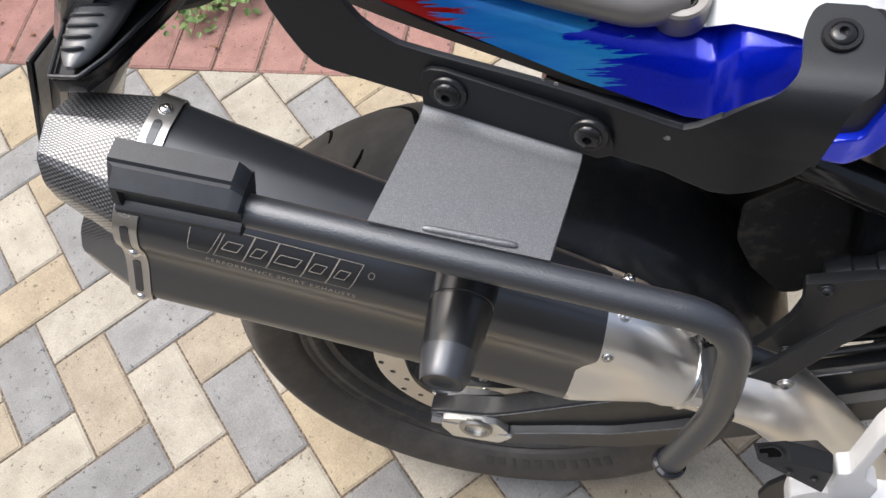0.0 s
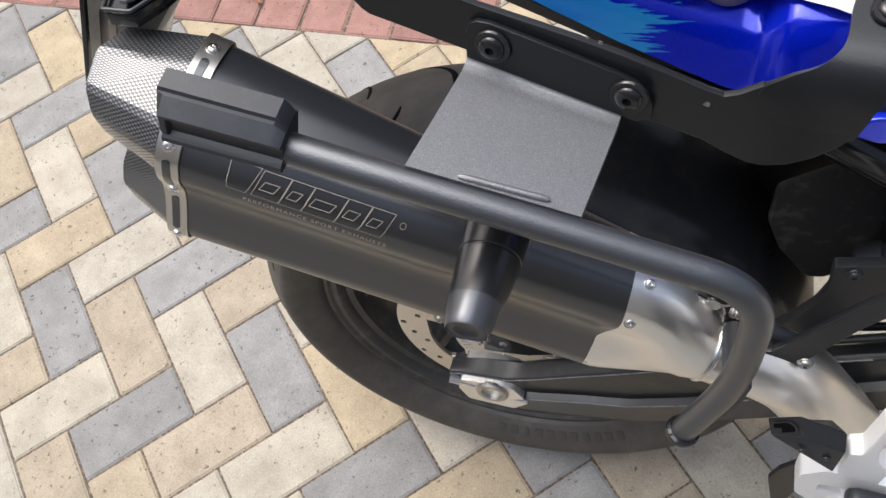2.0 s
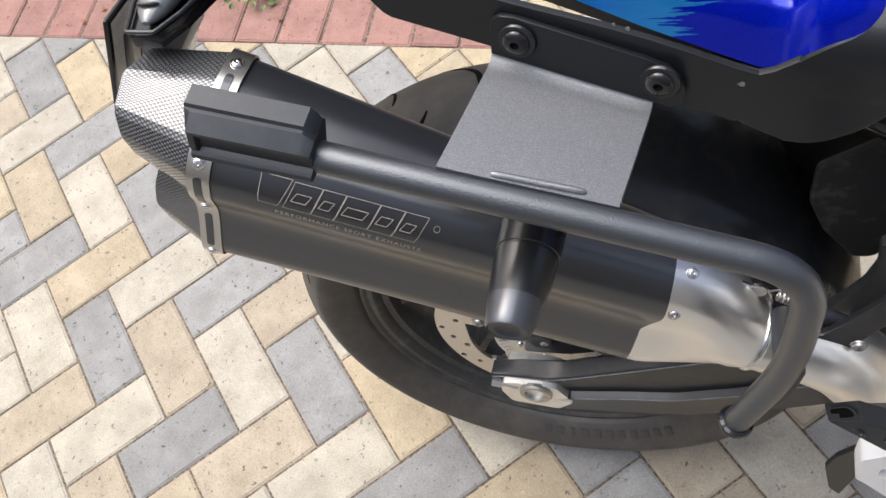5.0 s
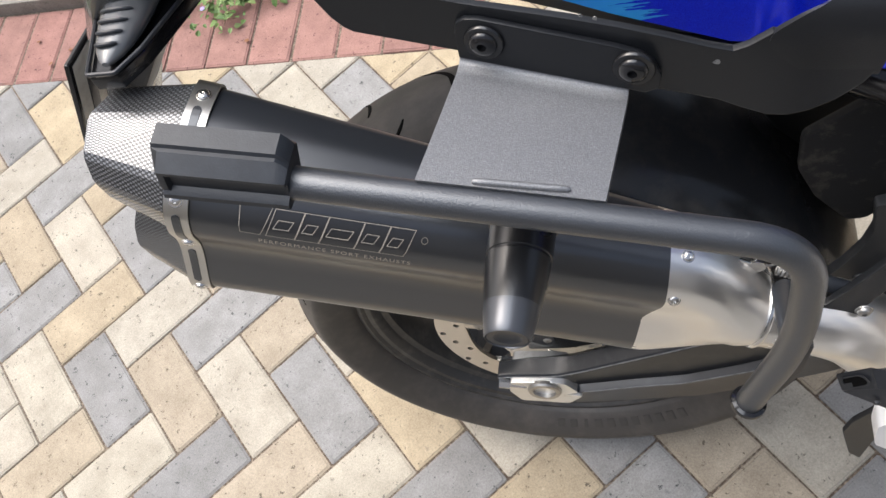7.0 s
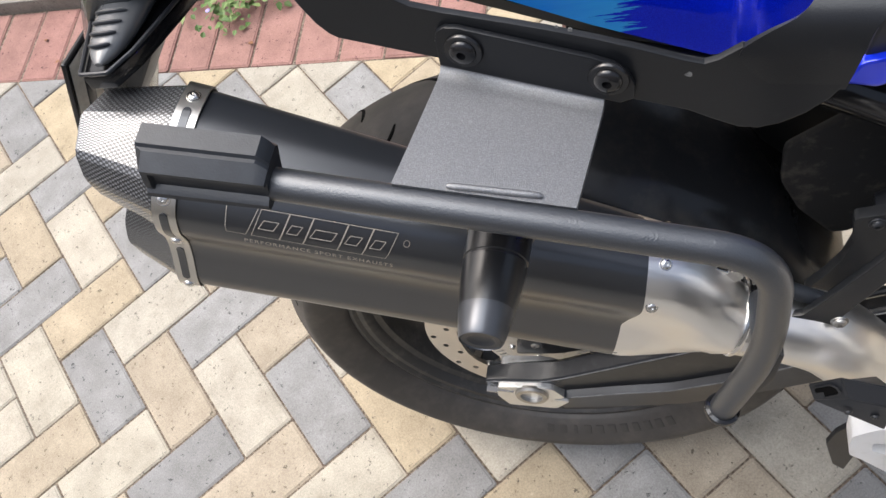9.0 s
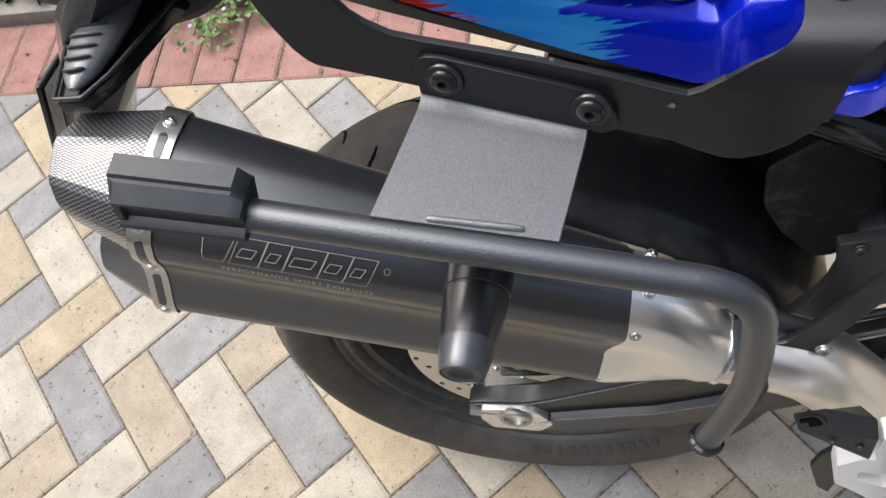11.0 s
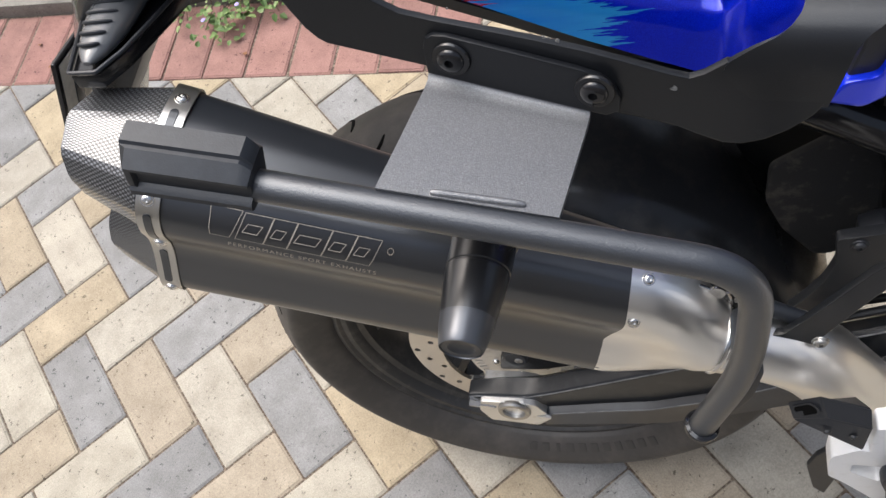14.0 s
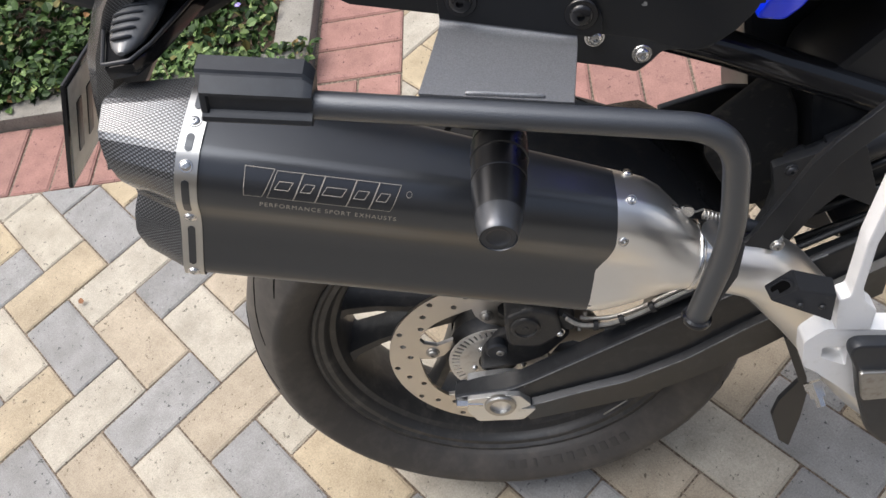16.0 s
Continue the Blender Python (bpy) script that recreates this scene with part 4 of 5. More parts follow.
    slab(bm, fl, -0.2320, -0.2280, 0.0008)
    splay(bm)
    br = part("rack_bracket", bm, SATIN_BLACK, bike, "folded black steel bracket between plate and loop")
    bm = bmesh.new()
    sec = [(-0.2295, 0.004), (-0.2300, 0.001), (-0.2325, -0.0015), (-0.238, -0.0025), (-0.27, -0.002), (-0.2985, -0.001)]
    rows = []
    for y, dz in sec:
        t = (-0.229 - y) / 0.07
        xa, xb = 0.0385 - 0.011 * t, 0.1320 - 0.0096 * t
        near = 1.0 - t
        ya, yb = y + near * 0.0170 - 0.0035 * t, y + near * 0.0025 - 0.0065 * t
        rows.append([(xa, ya, line(xa) + dz), (xb, yb, line(xb) + dz), (xb, yb + 0.0005, line(xb) + dz - 0.003), (xa, ya + 0.0005, line(xa) + dz - 0.003)])
    loft(bm, rows)
    # tongue in the sky-lit tone; the flange keeps the darker one
    part("bracket_tongue", bm, LIT_BLACK, br, angle=60)
    bm = bmesh.new()
    pts = [Vector((x, -0.3000, line(x) - 0.0004)) for x in (0.056, 0.0575, 0.062, 0.075, 0.090, 0.100, 0.1035, 0.105)]
    tube(bm, pts, [0.0010, 0.0018, 0.0020, 0.0020, 0.0020, 0.0020, 0.0017, 0.0010], 12)
    part("weld_bead", bm, LIT_BLACK, br)
    for x, z, y in ((0.0563, 0.5344, -0.2318), (0.1362, 0.5142, -0.2318)):
        dome_bolt("button_head_bolt", (x, y + 0.0018 - 0.155 * (x - 0.1362), z), (-0.153, -0.988, 0), 0.0118, 0.0082, br, GLOSS_BLACK, "black button-head bolt on washer", h=0.62)
    # tubular loop
    bm = bmesh.new()
    zc = lambda x: 0.5180 - 0.2475 * x
    path = fillet([(-0.100, -0.2977, zc(-0.1)), (0.2228, -0.3166, zc(0.2228)), (0.2220, -0.3185, 0.365), (0.196, -0.3205, 0.282)], 0.036, 10)
    tube(bm, path, 0.0092, 24)
    loop = part("rack_loop", bm, BAR_COAT, bike, "textured black tubular rack loop with rubber bumper")
    # closed lower end with its lug and strap to the frame
    bm = bmesh.new()
    turned(bm, (0.197, -0.3205, 0.285), (-0.27, -0.04, -0.93), [(-0.001, 0.0095), (0, 0.0118), (0.0025, 0.0122), (0.004, 0.0115), (0.0045, 0.0092), (0.007, 0.0085), (0.009, 0.006), (0.009, 0)], 24)
    part("tube_end", bm, GLOSS_BLACK, loop)
    bm = bmesh.new()
    slab(bm, [(0.205, 0.272), (0.228, 0.320), (0.232, 0.352), (0.222, 0.362), (0.208, 0.30)], -0.316, -0.300, 0.001)
    part("gusset", bm, ANODISED, loop)
    # rubber bumper on the loop's rear end
    b, hb = Vector((0.9635, 0, -0.2678)), Vector((0.2678, 0, 0.9635))
    c0 = Vector((-0.068, -0.3010, 0.5434))
    cs = [(0.0125, -0.012), (0.0135, 0.012), (0.0105, 0.0185), (-0.0012, 0.0160), (-0.0022, 0.0140), (-0.0045, 0.0138), (-0.0128, 0.0065), (-0.0126, 0.0042), (-0.0095, 0.0032), (-0.0093, -0.0072), (-0.0118, -0.0088), (-0.0134, -0.0105), (-0.0134, -0.0138), (-0.0105, -0.0166), (0.006, -0.0170)]
    shut = [(-0.0126, 0.000) if i == 8 else (-0.0126, -0.006) if i == 9 else p for i, p in enumerate(cs)]
    bm = bmesh.new()
    rows = []
    for s, line, k in ((-0.0345, shut, 1.0), (-0.0310, shut, 1.0), (-0.0300, cs, 1.0), (0.0265, cs, 1.0), (0.0300, cs, 0.75), (0.0330, cs, 0.40)):
        rows.append([c0 + b * (s - (0.004 if 2 <= i <= 4 and s < -0.03 else 0)) + Vector((0, y, 0)) + hb * (0.0065 + (h - 0.0065) * k if h > 0.0065 else h) for i, (y, h) in enumerate(line)])
    loft(bm, rows)
    sharp = [e for e in bm.edges if len(e.link_faces) == 2 and e.calc_face_angle(0) > radians(18)]
    bmesh.ops.bevel(bm, geom=sharp, offset=0.0006, segments=2, affect="EDGES", clamp_overlap=True)
    part("rubber_bumper", bm, RUBBER, loop, "moulded black rubber bumper", angle=22)
    # crash bobbin below the loop
    base, tip = Vector((0.0660, -0.2640, 0.4350)), Vector((0.0620, -0.3473, 0.4280))
    d = (tip - base).normalized()
    bm = bmesh.new()
    turned(bm, base, d, [(-0.016, 0.014), (-0.015, 0.0200), (-0.008, 0.0205), (-0.0075, 0.0185), (-0.005, 0.0185), (-0.0045, 0.0212), (0.010, 0.0214), (0.0105, 0.0202), (0.030, 0.0200), (0.0305, 0.0194), (0.032, 0.0194), (0.0325, 0.0199), (0.046, 0.0187), (0.062, 0.0168)], 40)
    bob = part("crash_bobbin", bm, BOBBIN_BLACK, bike, "black tapered crash bobbin under the rack loop")
    bm = bmesh.new()
    turned(bm, base + d * 0.0605, d, [(0, 0.0169), (0.006, 0.0163), (0.015, 0.0147), (0.0200, 0.0136), (0.0210, 0.0129), (0.0200, 0.0124), (0.0110, 0.0120)], 40)
    part("bobbin_tip", bm, BOBBIN_GREY, bob, "grey machined bobbin tip")
    bm = bmesh.new()
    turned(bm, base + d * 0.0805, d, [(-0.006, 0.0110), (0.0000, 0.0124), (0.0004, 0.0118), (0.0001, 0.0085), (-0.0012, 0.0072), (-0.0018, 0.0050), (-0.0020, 0.0)], 40)
    part("bobbin_face", bm, BOBBIN_FACE, bob, "black dished end face")
    bm = bmesh.new()
    box(bm, (0.042, 0.006, 0.030), Matrix.Translation((0.066, -0.262, 0.470)) @ pose(0, 0, 0, 0, 15, 0), 0.002)
    part("bobbin_bracket", bm, SATIN_BLACK, bob)
    # strut from the loop to the footrest hanger
    bm = bmesh.new()
    slab(bm, [(0.222, 0.262), (0.234, 0.274), (0.2536, 0.2790), (0.2666, 0.2990), (0.2865, 0.3324), (0.3001, 0.3562), (0.3169, 0.3749), (0.40, 0.450), (0.40, 0.420), (0.3224, 0.3531), (0.3062, 0.3287), (0.2895, 0.2950), (0.2746, 0.2636), (0.2579, 0.2345), (0.246, 0.228), (0.230, 0.238)], -0.246, -0.240, 0.0008)
    strut = part("rack_strut", bm, SATIN_BLACK, bike, "flat black strut between rack and footrest hanger")
    bm = bmesh.new()
    tube(bm, [(0.222, -0.312, 0.345), (0.224, -0.245, 0.300)], 0.0085, 16)
    part("strut_tube", bm, BAR_COAT, strut)
    dome_bolt("strut_bolt", (0.279, -0.246, 0.270), OUT, 0.0062, 0.005, strut, DULL_STEEL)


rack()


# ---- tail, frame and inner parts ----
def tail():
    """Side panel with a ridge, a flat flank and a tucked lower lip."""
    bm = bmesh.new()
    rows = []
    for x, z, ym, zr in ((-0.06, 0.575, -0.125, 0.030), (0.0, 0.545, -0.146, 0.026), (0.06, 0.521, -0.155, 0.024), (0.12, 0.493, -0.160, 0.033), (0.165, 0.473, -0.162, 0.041), (0.190, 0.462, -0.163, 0.044), (0.202, 0.461, -0.164, 0.042), (0.207, 0.464, -0.166, 0.040), (0.216, 0.474, -0.177, 0.048), (0.222, 0.478, -0.178, 0.048), (0.25, 0.480, -0.178, 0.044), (0.30, 0.470, -0.180, 0.042), (0.36, 0.450, -0.182, 0.042)):
        rows.append([(x, ym + 0.07, z - 0.004), (x, ym + 0.012, z - 0.006), (x, ym, z), (x, ym + 0.003, z + zr * 0.55), (x, ym + 0.0065, z + zr - 0.002), (x, ym + 0.0085, z + zr), (x, ym + 0.028, z + zr + 0.0085), (x, ym + 0.055, z + zr + 0.020), (x, ym + 0.12, z + zr + 0.036)])
    loft(bm, rows, False, False)
    bmesh.ops.solidify(bm, geom=bm.faces[:], thickness=0.003)
    panel = part("tail_panel", bm, BLUE, bike, "glossy blue tail panel with cyan and red brush strokes", angle=50)
    bm = bmesh.new()
    rows = []
    for x, z, y in ((0.140, 0.528, -0.136), (0.160, 0.527, -0.140), (0.180, 0.524, -0.143), (0.198, 0.518, -0.144), (0.212, 0.533, -0.160), (0.24, 0.533, -0.170), (0.30, 0.512, -0.1745), (0.36, 0.486, -0.1775)):
        rows.append([(x, y, z), (x, y + 0.003, z + 0.004), (x, y + 0.022, z + 0.018), (x, -0.09, z + 0.034), (x, -0.03, z + 0.042), (x, -0.03, z + 0.01), (x, y + 0.02, z - 0.008)])
    loft(bm, rows)
    part("white_cover", bm, WHITE_GLOSS, panel, "glossy white upper tail cover", angle=50)
    # dark tray under the panel
    bm = bmesh.new()
    rows = []
    for x, z in ((-0.06, 0.580), (0.0, 0.548), (0.12, 0.490), (0.2, 0.456), (0.30, 0.46), (0.4, 0.44)):
        rows.append([(x, -0.150, z - 0.004), (x, -0.142, z - 0.020), (x, 0.12, z - 0.022), (x, 0.12, z + 0.0), (x, -0.12, z + 0.0)])
    loft(bm, rows)
    part("under_tray", bm, PLASTIC, bike, "black plastic tray under the tail", angle=50)
    # grab handle
    bm = bmesh.new()
    tube(bm, fillet([(-0.10, -0.110, 0.626), (0.02, -0.138, 0.582), (0.10, -0.145, 0.5550), (0.160, -0.145, 0.5355), (0.182, -0.135, 0.5350)], 0.03, 8), 0.0140, 24)
    grab = part("grab_handle", bm, SILVER_PAINT, bike, "satin silver passenger grab handle")
    bm = bmesh.new()
    turned(bm, (0.183, -0.132, 0.521), (0, -0.35, 0.93), [(0, 0.018), (0.018, 0.0175), (0.020, 0.016), (0.020, 0.0115), (0.014, 0.011), (0.014, 0)], 32)
    part("handle_boss", bm, SILVER_PAINT, grab)
    dome_bolt("handle_bolt", (0.183, -0.137, 0.534), (0, -0.35, 0.93), 0.0095, 0.0075, grab, GLOSS_BLACK)
    # seat above
    bm = bmesh.new()
    rows = []
    for x, z in ((0.20, 0.60), (0.28, 0.585), (0.45, 0.57), (0.7, 0.52)):
        rows.append([(x, -0.125, z), (x, -0.14, z + 0.03), (x, -0.12, z + 0.075), (x, 0.12, z + 0.075), (x, 0.14, z + 0.03), (x, 0.125, z)])
    loft(bm, rows)
    part("seat", bm, PLASTIC, bike, "black grained seat", angle=50)
    # blue lower corner behind the tab, with its black liner
    bm = bmesh.new()
    slab(bm, fillet2([(0.2608, 0.4683), (0.2817, 0.4622), (0.2943, 0.4707), (0.3073, 0.4885), (0.3247, 0.5043), (0.3162, 0.5482), (0.2875, 0.552), (0.2941, 0.5071), (0.2867, 0.4853), (0.2702, 0.4828)], 0.004), -0.204, -0.18, 0.003)
    part("lower_fairing", bm, PLAIN_BLUE, bike, "deep blue lower fairing edge")
    bm = bmesh.new()
    slab(bm, fillet2([(0.271, 0.4783), (0.2877, 0.4808), (0.2957, 0.5037), (0.289, 0.549), (0.2715, 0.5513), (0.2768, 0.5067)], 0.004), -0.1985, -0.17, 0.003)
    part("fairing_pocket", bm, PLASTIC, bike, "black plastic pocket beside the blue fairing")


tail()


def frame_parts():
    bm = bmesh.new()
    tube(bm, [(0.10, -0.12, 0.475), (0.26, -0.125, 0.394), (0.50, -0.13, 0.255)], 0.016, 20)
    part("subframe_tube", bm, GLOSS_BLACK, bike, "gloss black subframe tube")
    # mudguard that hugs the tyre
    bm = bmesh.new()
    rows = []
    for k in range(25):
        a = radians(84 - 76 * k / 24)
        tip = 0.75 + 0.25 * min(1.0, k / 3)
        far = max(0.25, min(1.0, (66 - math.degrees(a)) / 14))
        rows.append([((0.324 + dr * tip) * math.cos(a), y * far if y > 0 else y * (0.86 + 0.14 * min(1.0, k / 4)), (0.324 + dr * tip) * math.sin(a)) for y, dr in ((-0.117, -0.095), (-0.1155, -0.066), (-0.112, -0.048), (-0.106, -0.035), (-0.098, -0.026), (-0.076, -0.0105), (-0.068, -0.0075), (-0.03, 0.0020), (0.03, 0.0020), (0.06, -0.0050), (0.078, -0.0250), (0.090, -0.050))])
    loft(bm, rows, False, False)
    bmesh.ops.solidify(bm, geom=bm.faces[:], thickness=0.003)
    part("mudguard", bm, GUARD_BLACK, bike, "glossy black mudguard hugging the tyre", angle=20)
    # rack carrier with two bright bolts
    bm = bmesh.new()
    slab(bm, fillet2([(0.108, 0.455), (0.124, 0.476), (0.20, 0.450), (0.240, 0.436), (0.244, 0.424), (0.232, 0.4205), (0.218, 0.4245), (0.2005, 0.4270), (0.1910, 0.4180), (0.1793, 0.4105), (0.165, 0.4175), (0.1311, 0.4305), (0.112, 0.440)], 0.005), -0.162, -0.150, 0.002)
    c = part("carrier_plate", bm, PLASTIC, bike, "black carrier plate with two bright bolts")
    for x, z in ((0.1476, 0.4519), (0.184, 0.4283)):
        dome_bolt("bright_bolt", (x, -0.162, z), OUT, 0.0085, 0.0065, c, BRIGHT)
    # frame casting, engine side and linkage ahead of the wheel
    bm = bmesh.new()
    slab(bm, fillet2([(0.30, 0.36), (0.312, 0.24), (0.318, 0.11), (0.335, 0.075), (0.60, -0.10), (0.88, -0.12), (0.88, 0.52), (0.40, 0.50)], 0.02), -0.02, 0.12, 0.008)
    engine = part("engine_block", bm, PLASTIC, bike, "black engine and frame casing")
    bm = bmesh.new()
    slab(bm, fillet2([(0.335, 0.34), (0.345, 0.22), (0.40, 0.10), (0.55, 0.05), (0.70, 0.10), (0.72, 0.42), (0.45, 0.44)], 0.02), -0.13, -0.04, 0.008)
    part("frame_casting", bm, SATIN_BLACK, engine)
    for k in range(3):
        bm = bmesh.new()
        tube(bm, [(0.335, -0.137, 0.215 - 0.032 * k), (0.46, -0.137, 0.262 - 0.036 * k)], 0.004, 10)
        part("casting_rib", bm, SATIN_BLACK, engine)
    bm = bmesh.new()
    slab(bm, fillet2([(0.2145, 0.2625), (0.2517, 0.2690), (0.2882, 0.2755), (0.3167, 0.2680), (0.3382, 0.2400), (0.3442, 0.1077), (0.3154, 0.0994), (0.3056, 0.1466), (0.2950, 0.1750), (0.2500, 0.1980)], 0.005), -0.025, -0.015, 0.003)
    part("inner_fender", bm, SATIN_BLACK, engine, "black plastic inner fender")
    bm = bmesh.new()
    slab(bm, fillet2([(0.248, 0.300), (0.300, 0.340), (0.318, 0.345), (0.334, 0.300), (0.340, 0.240), (0.326, 0.205), (0.3114, 0.1829), (0.2944, 0.1810), (0.264, 0.220), (0.248, 0.258)], 0.006), -0.107, -0.098, 0.003)
    part("splash_guard", bm, DUSTY_PLASTIC, engine, "dusty black splash guard")
    bm = bmesh.new()
    slab(bm, fillet2([(0.2679, 0.187), (0.2811, 0.2079), (0.2927, 0.2329), (0.2979, 0.2577), (0.2944, 0.2884), (0.344, 0.2993), (0.3748, 0.2973), (0.3994, 0.2119), (0.3586, 0.2419), (0.3369, 0.2189), (0.3173, 0.1867), (0.2912, 0.1457), (0.2784, 0.1542)], 0.004), -0.170, -0.160, 0.0015)
    fp = part("frame_plate", bm, PLASTIC, bike, "black side plate of the frame with two bolts")
    for x, z in [(0.3112, 0.282), (0.2967, 0.1875)]:
        dome_bolt("plate_bolt", (x, -0.170, z), OUT, 0.0065, 0.0050, fp, ANODISED)
    bm = bmesh.new()
    turned(bm, (0.318, -0.140, 0.252), (0.9, 0.0, 0.32), [(0, 0.010), (0.003, 0.017), (0.012, 0.019), (0.022, 0.019), (0.024, 0.016), (0.040, 0.016), (0.042, 0.019), (0.09, 0.019)], 24)
    part("shock_reservoir", bm, ANODISED, bike, "dark metal shock reservoir")


frame_parts()


def footrest():
    """Cast hanger, black stepped block and the folded rubber-topped footrest."""
    bm = bmesh.new()
    slab(bm, fillet2([(0.3087, 0.2706), (0.3167, 0.2729), (0.319, 0.3027), (0.3206, 0.3316), (0.3406, 0.4416), (0.3606, 0.4416), (0.3291, 0.3297), (0.3273, 0.3009), (0.3258, 0.28), (0.3292, 0.2643), (0.3401, 0.2503), (0.3387, 0.224), (0.3102, 0.2305), (0.3084, 0.2533)], 0.003), -0.313, -0.297, 0.0025)
    hanger = part("footrest_hanger", bm, CAST, bike, "bare cast aluminium footrest hanger")
    bm = bmesh.new()
    slab(bm, fillet2([(0.368, 0.262), (0.390, 0.385), (0.43, 0.40), (0.46, 0.15), (0.42, 0.10), (0.372, 0.20)], 0.006), -0.297, -0.270, 0.003)
    part("hanger_web", bm, CAST, hanger)
    bm = bmesh.new()
    outer = fillet2([(0.3033, 0.2338), (0.2869, 0.2188), (0.2874, 0.1977), (0.2892, 0.1843), (0.2983, 0.1758), (0.3194, 0.1507), (0.3435, 0.1188), (0.3791, 0.1131), (0.3618, 0.2187)], 0.004)
    hole = fillet2([(0.3025, 0.2078), (0.3233, 0.2058), (0.3251, 0.1779), (0.3029, 0.1937)], 0.003)
    slab(bm, outer, -0.312, -0.294, 0.0, [hole])
    part("hanger_loop", bm, CAST, hanger)
    bm = bmesh.new()
    ends = [[(0.2511, -0.3045, 0.2903), (0.2689, -0.3107, 0.3135), (0.2741, -0.3171, 0.2940), (0.2553, -0.3120, 0.2800)], [(0.300, -0.285, 0.262), (0.3023, -0.3088, 0.2935), (0.304, -0.3177, 0.2819), (0.3013, -0.3217, 0.2555)]]
    loft(bm, ends)
    bmesh.ops.bevel(bm, geom=bm.edges[:], offset=0.0009, segments=2, affect="EDGES", clamp_overlap=True)
    part("mount_block", bm, ANODISED, hanger, "machined black mounting block with slot", angle=25)
    bm = bmesh.new()
    c = sum((Vector(p) for p in ends[0]), Vector()) / 4
    u = (Vector(ends[0][1]) - Vector(ends[0][0])).normalized()
    n = u.cross(Vector(ends[0][2]) - Vector(ends[0][1])).normalized()
    n = -n if n.x > 0 else n
    v = n.cross(u)
    ring = [(0.0050 * math.cos(q) + (0.0055 if math.cos(q) > 0 else -0.0055), 0.0050 * math.sin(q)) for q in [2 * math.pi * k / 24 for k in range(24)]]
    loft(bm, [[c + u * (x * k) + v * (y * k) + n * z for x, y in ring] for z, k in ((-0.0005, 0.6), (0.0004, 1.0), (0.0012, 1.05), (0.0012, 0.86), (-0.002, 0.80))])
    part("block_slot", bm, ANODISED, hanger)
    # the slot's inner shade, put in as a near-black sheet
    bm = bmesh.new()
    loft(bm, [[c + u * (x * k) + v * (y * k) + n * z for x, y in ring] for z, k in ((0.0005, 0.88), (0.0009, 0.80))])
    part("slot_floor", bm, RECESS_SHADE, hanger)
    for x, y, z in ((0.2760, -0.3190, 0.2790), (0.2930, -0.3195, 0.2735)):
        dome_bolt("block_screw", (x, y, z), (0, -0.97, -0.2), 0.0028, 0.0022, hanger, PLASTIC)
    footp = bmesh.new()
    slab(footp, fillet2([(0.3171, 0.2181), (0.3186, 0.2268), (0.3247, 0.2294), (0.3479, 0.2249), (0.3728, 0.2165), (0.4062, 0.0657), (0.3642, 0.0698), (0.347, 0.097), (0.333, 0.1517), (0.3253, 0.1954)], 0.006), -0.330, -0.318, 0.004)
    peg = part("footrest", footp, RUBBER, bike, "folded footrest with worn grey rubber top")
    bm = bmesh.new()
    slab(bm, fillet2([(0.3271, 0.1959), (0.3726, 0.1892), (0.3793, 0.151), (0.3344, 0.1539)], 0.004), -0.334, -0.329, 0.0018)
    part("wear_plate", bm, DULL_STEEL, peg)
    # stud with nut below the hanger
    bm = bmesh.new()
    turned(bm, (0.3340, -0.238, 0.042), (0.15, -0.75, -0.55), [(0, 0.011), (0.008, 0.011), (0.008, 0.0085), (0.016, 0.0085), (0.016, 0.005), (0.026, 0.005), (0.026, 0)], 6)
    part("stud_nut", bm, BRIGHT, bike, "bright stud with hex nut")
    # dark flap below
    bm = bmesh.new()
    slab(bm, fillet2([(0.312, 0.075), (0.322, 0.070), (0.3433, -0.0049), (0.3465, -0.0384), (0.3434, -0.0866), (0.3351, -0.1488), (0.322, -0.1324), (0.3095, -0.075), (0.3157, -0.0448), (0.335, -0.010)], 0.003), -0.202, -0.196, 0.001)
    part("stand_plate", bm, PLASTIC, bike, "black pointed plate under the footrest")


footrest()


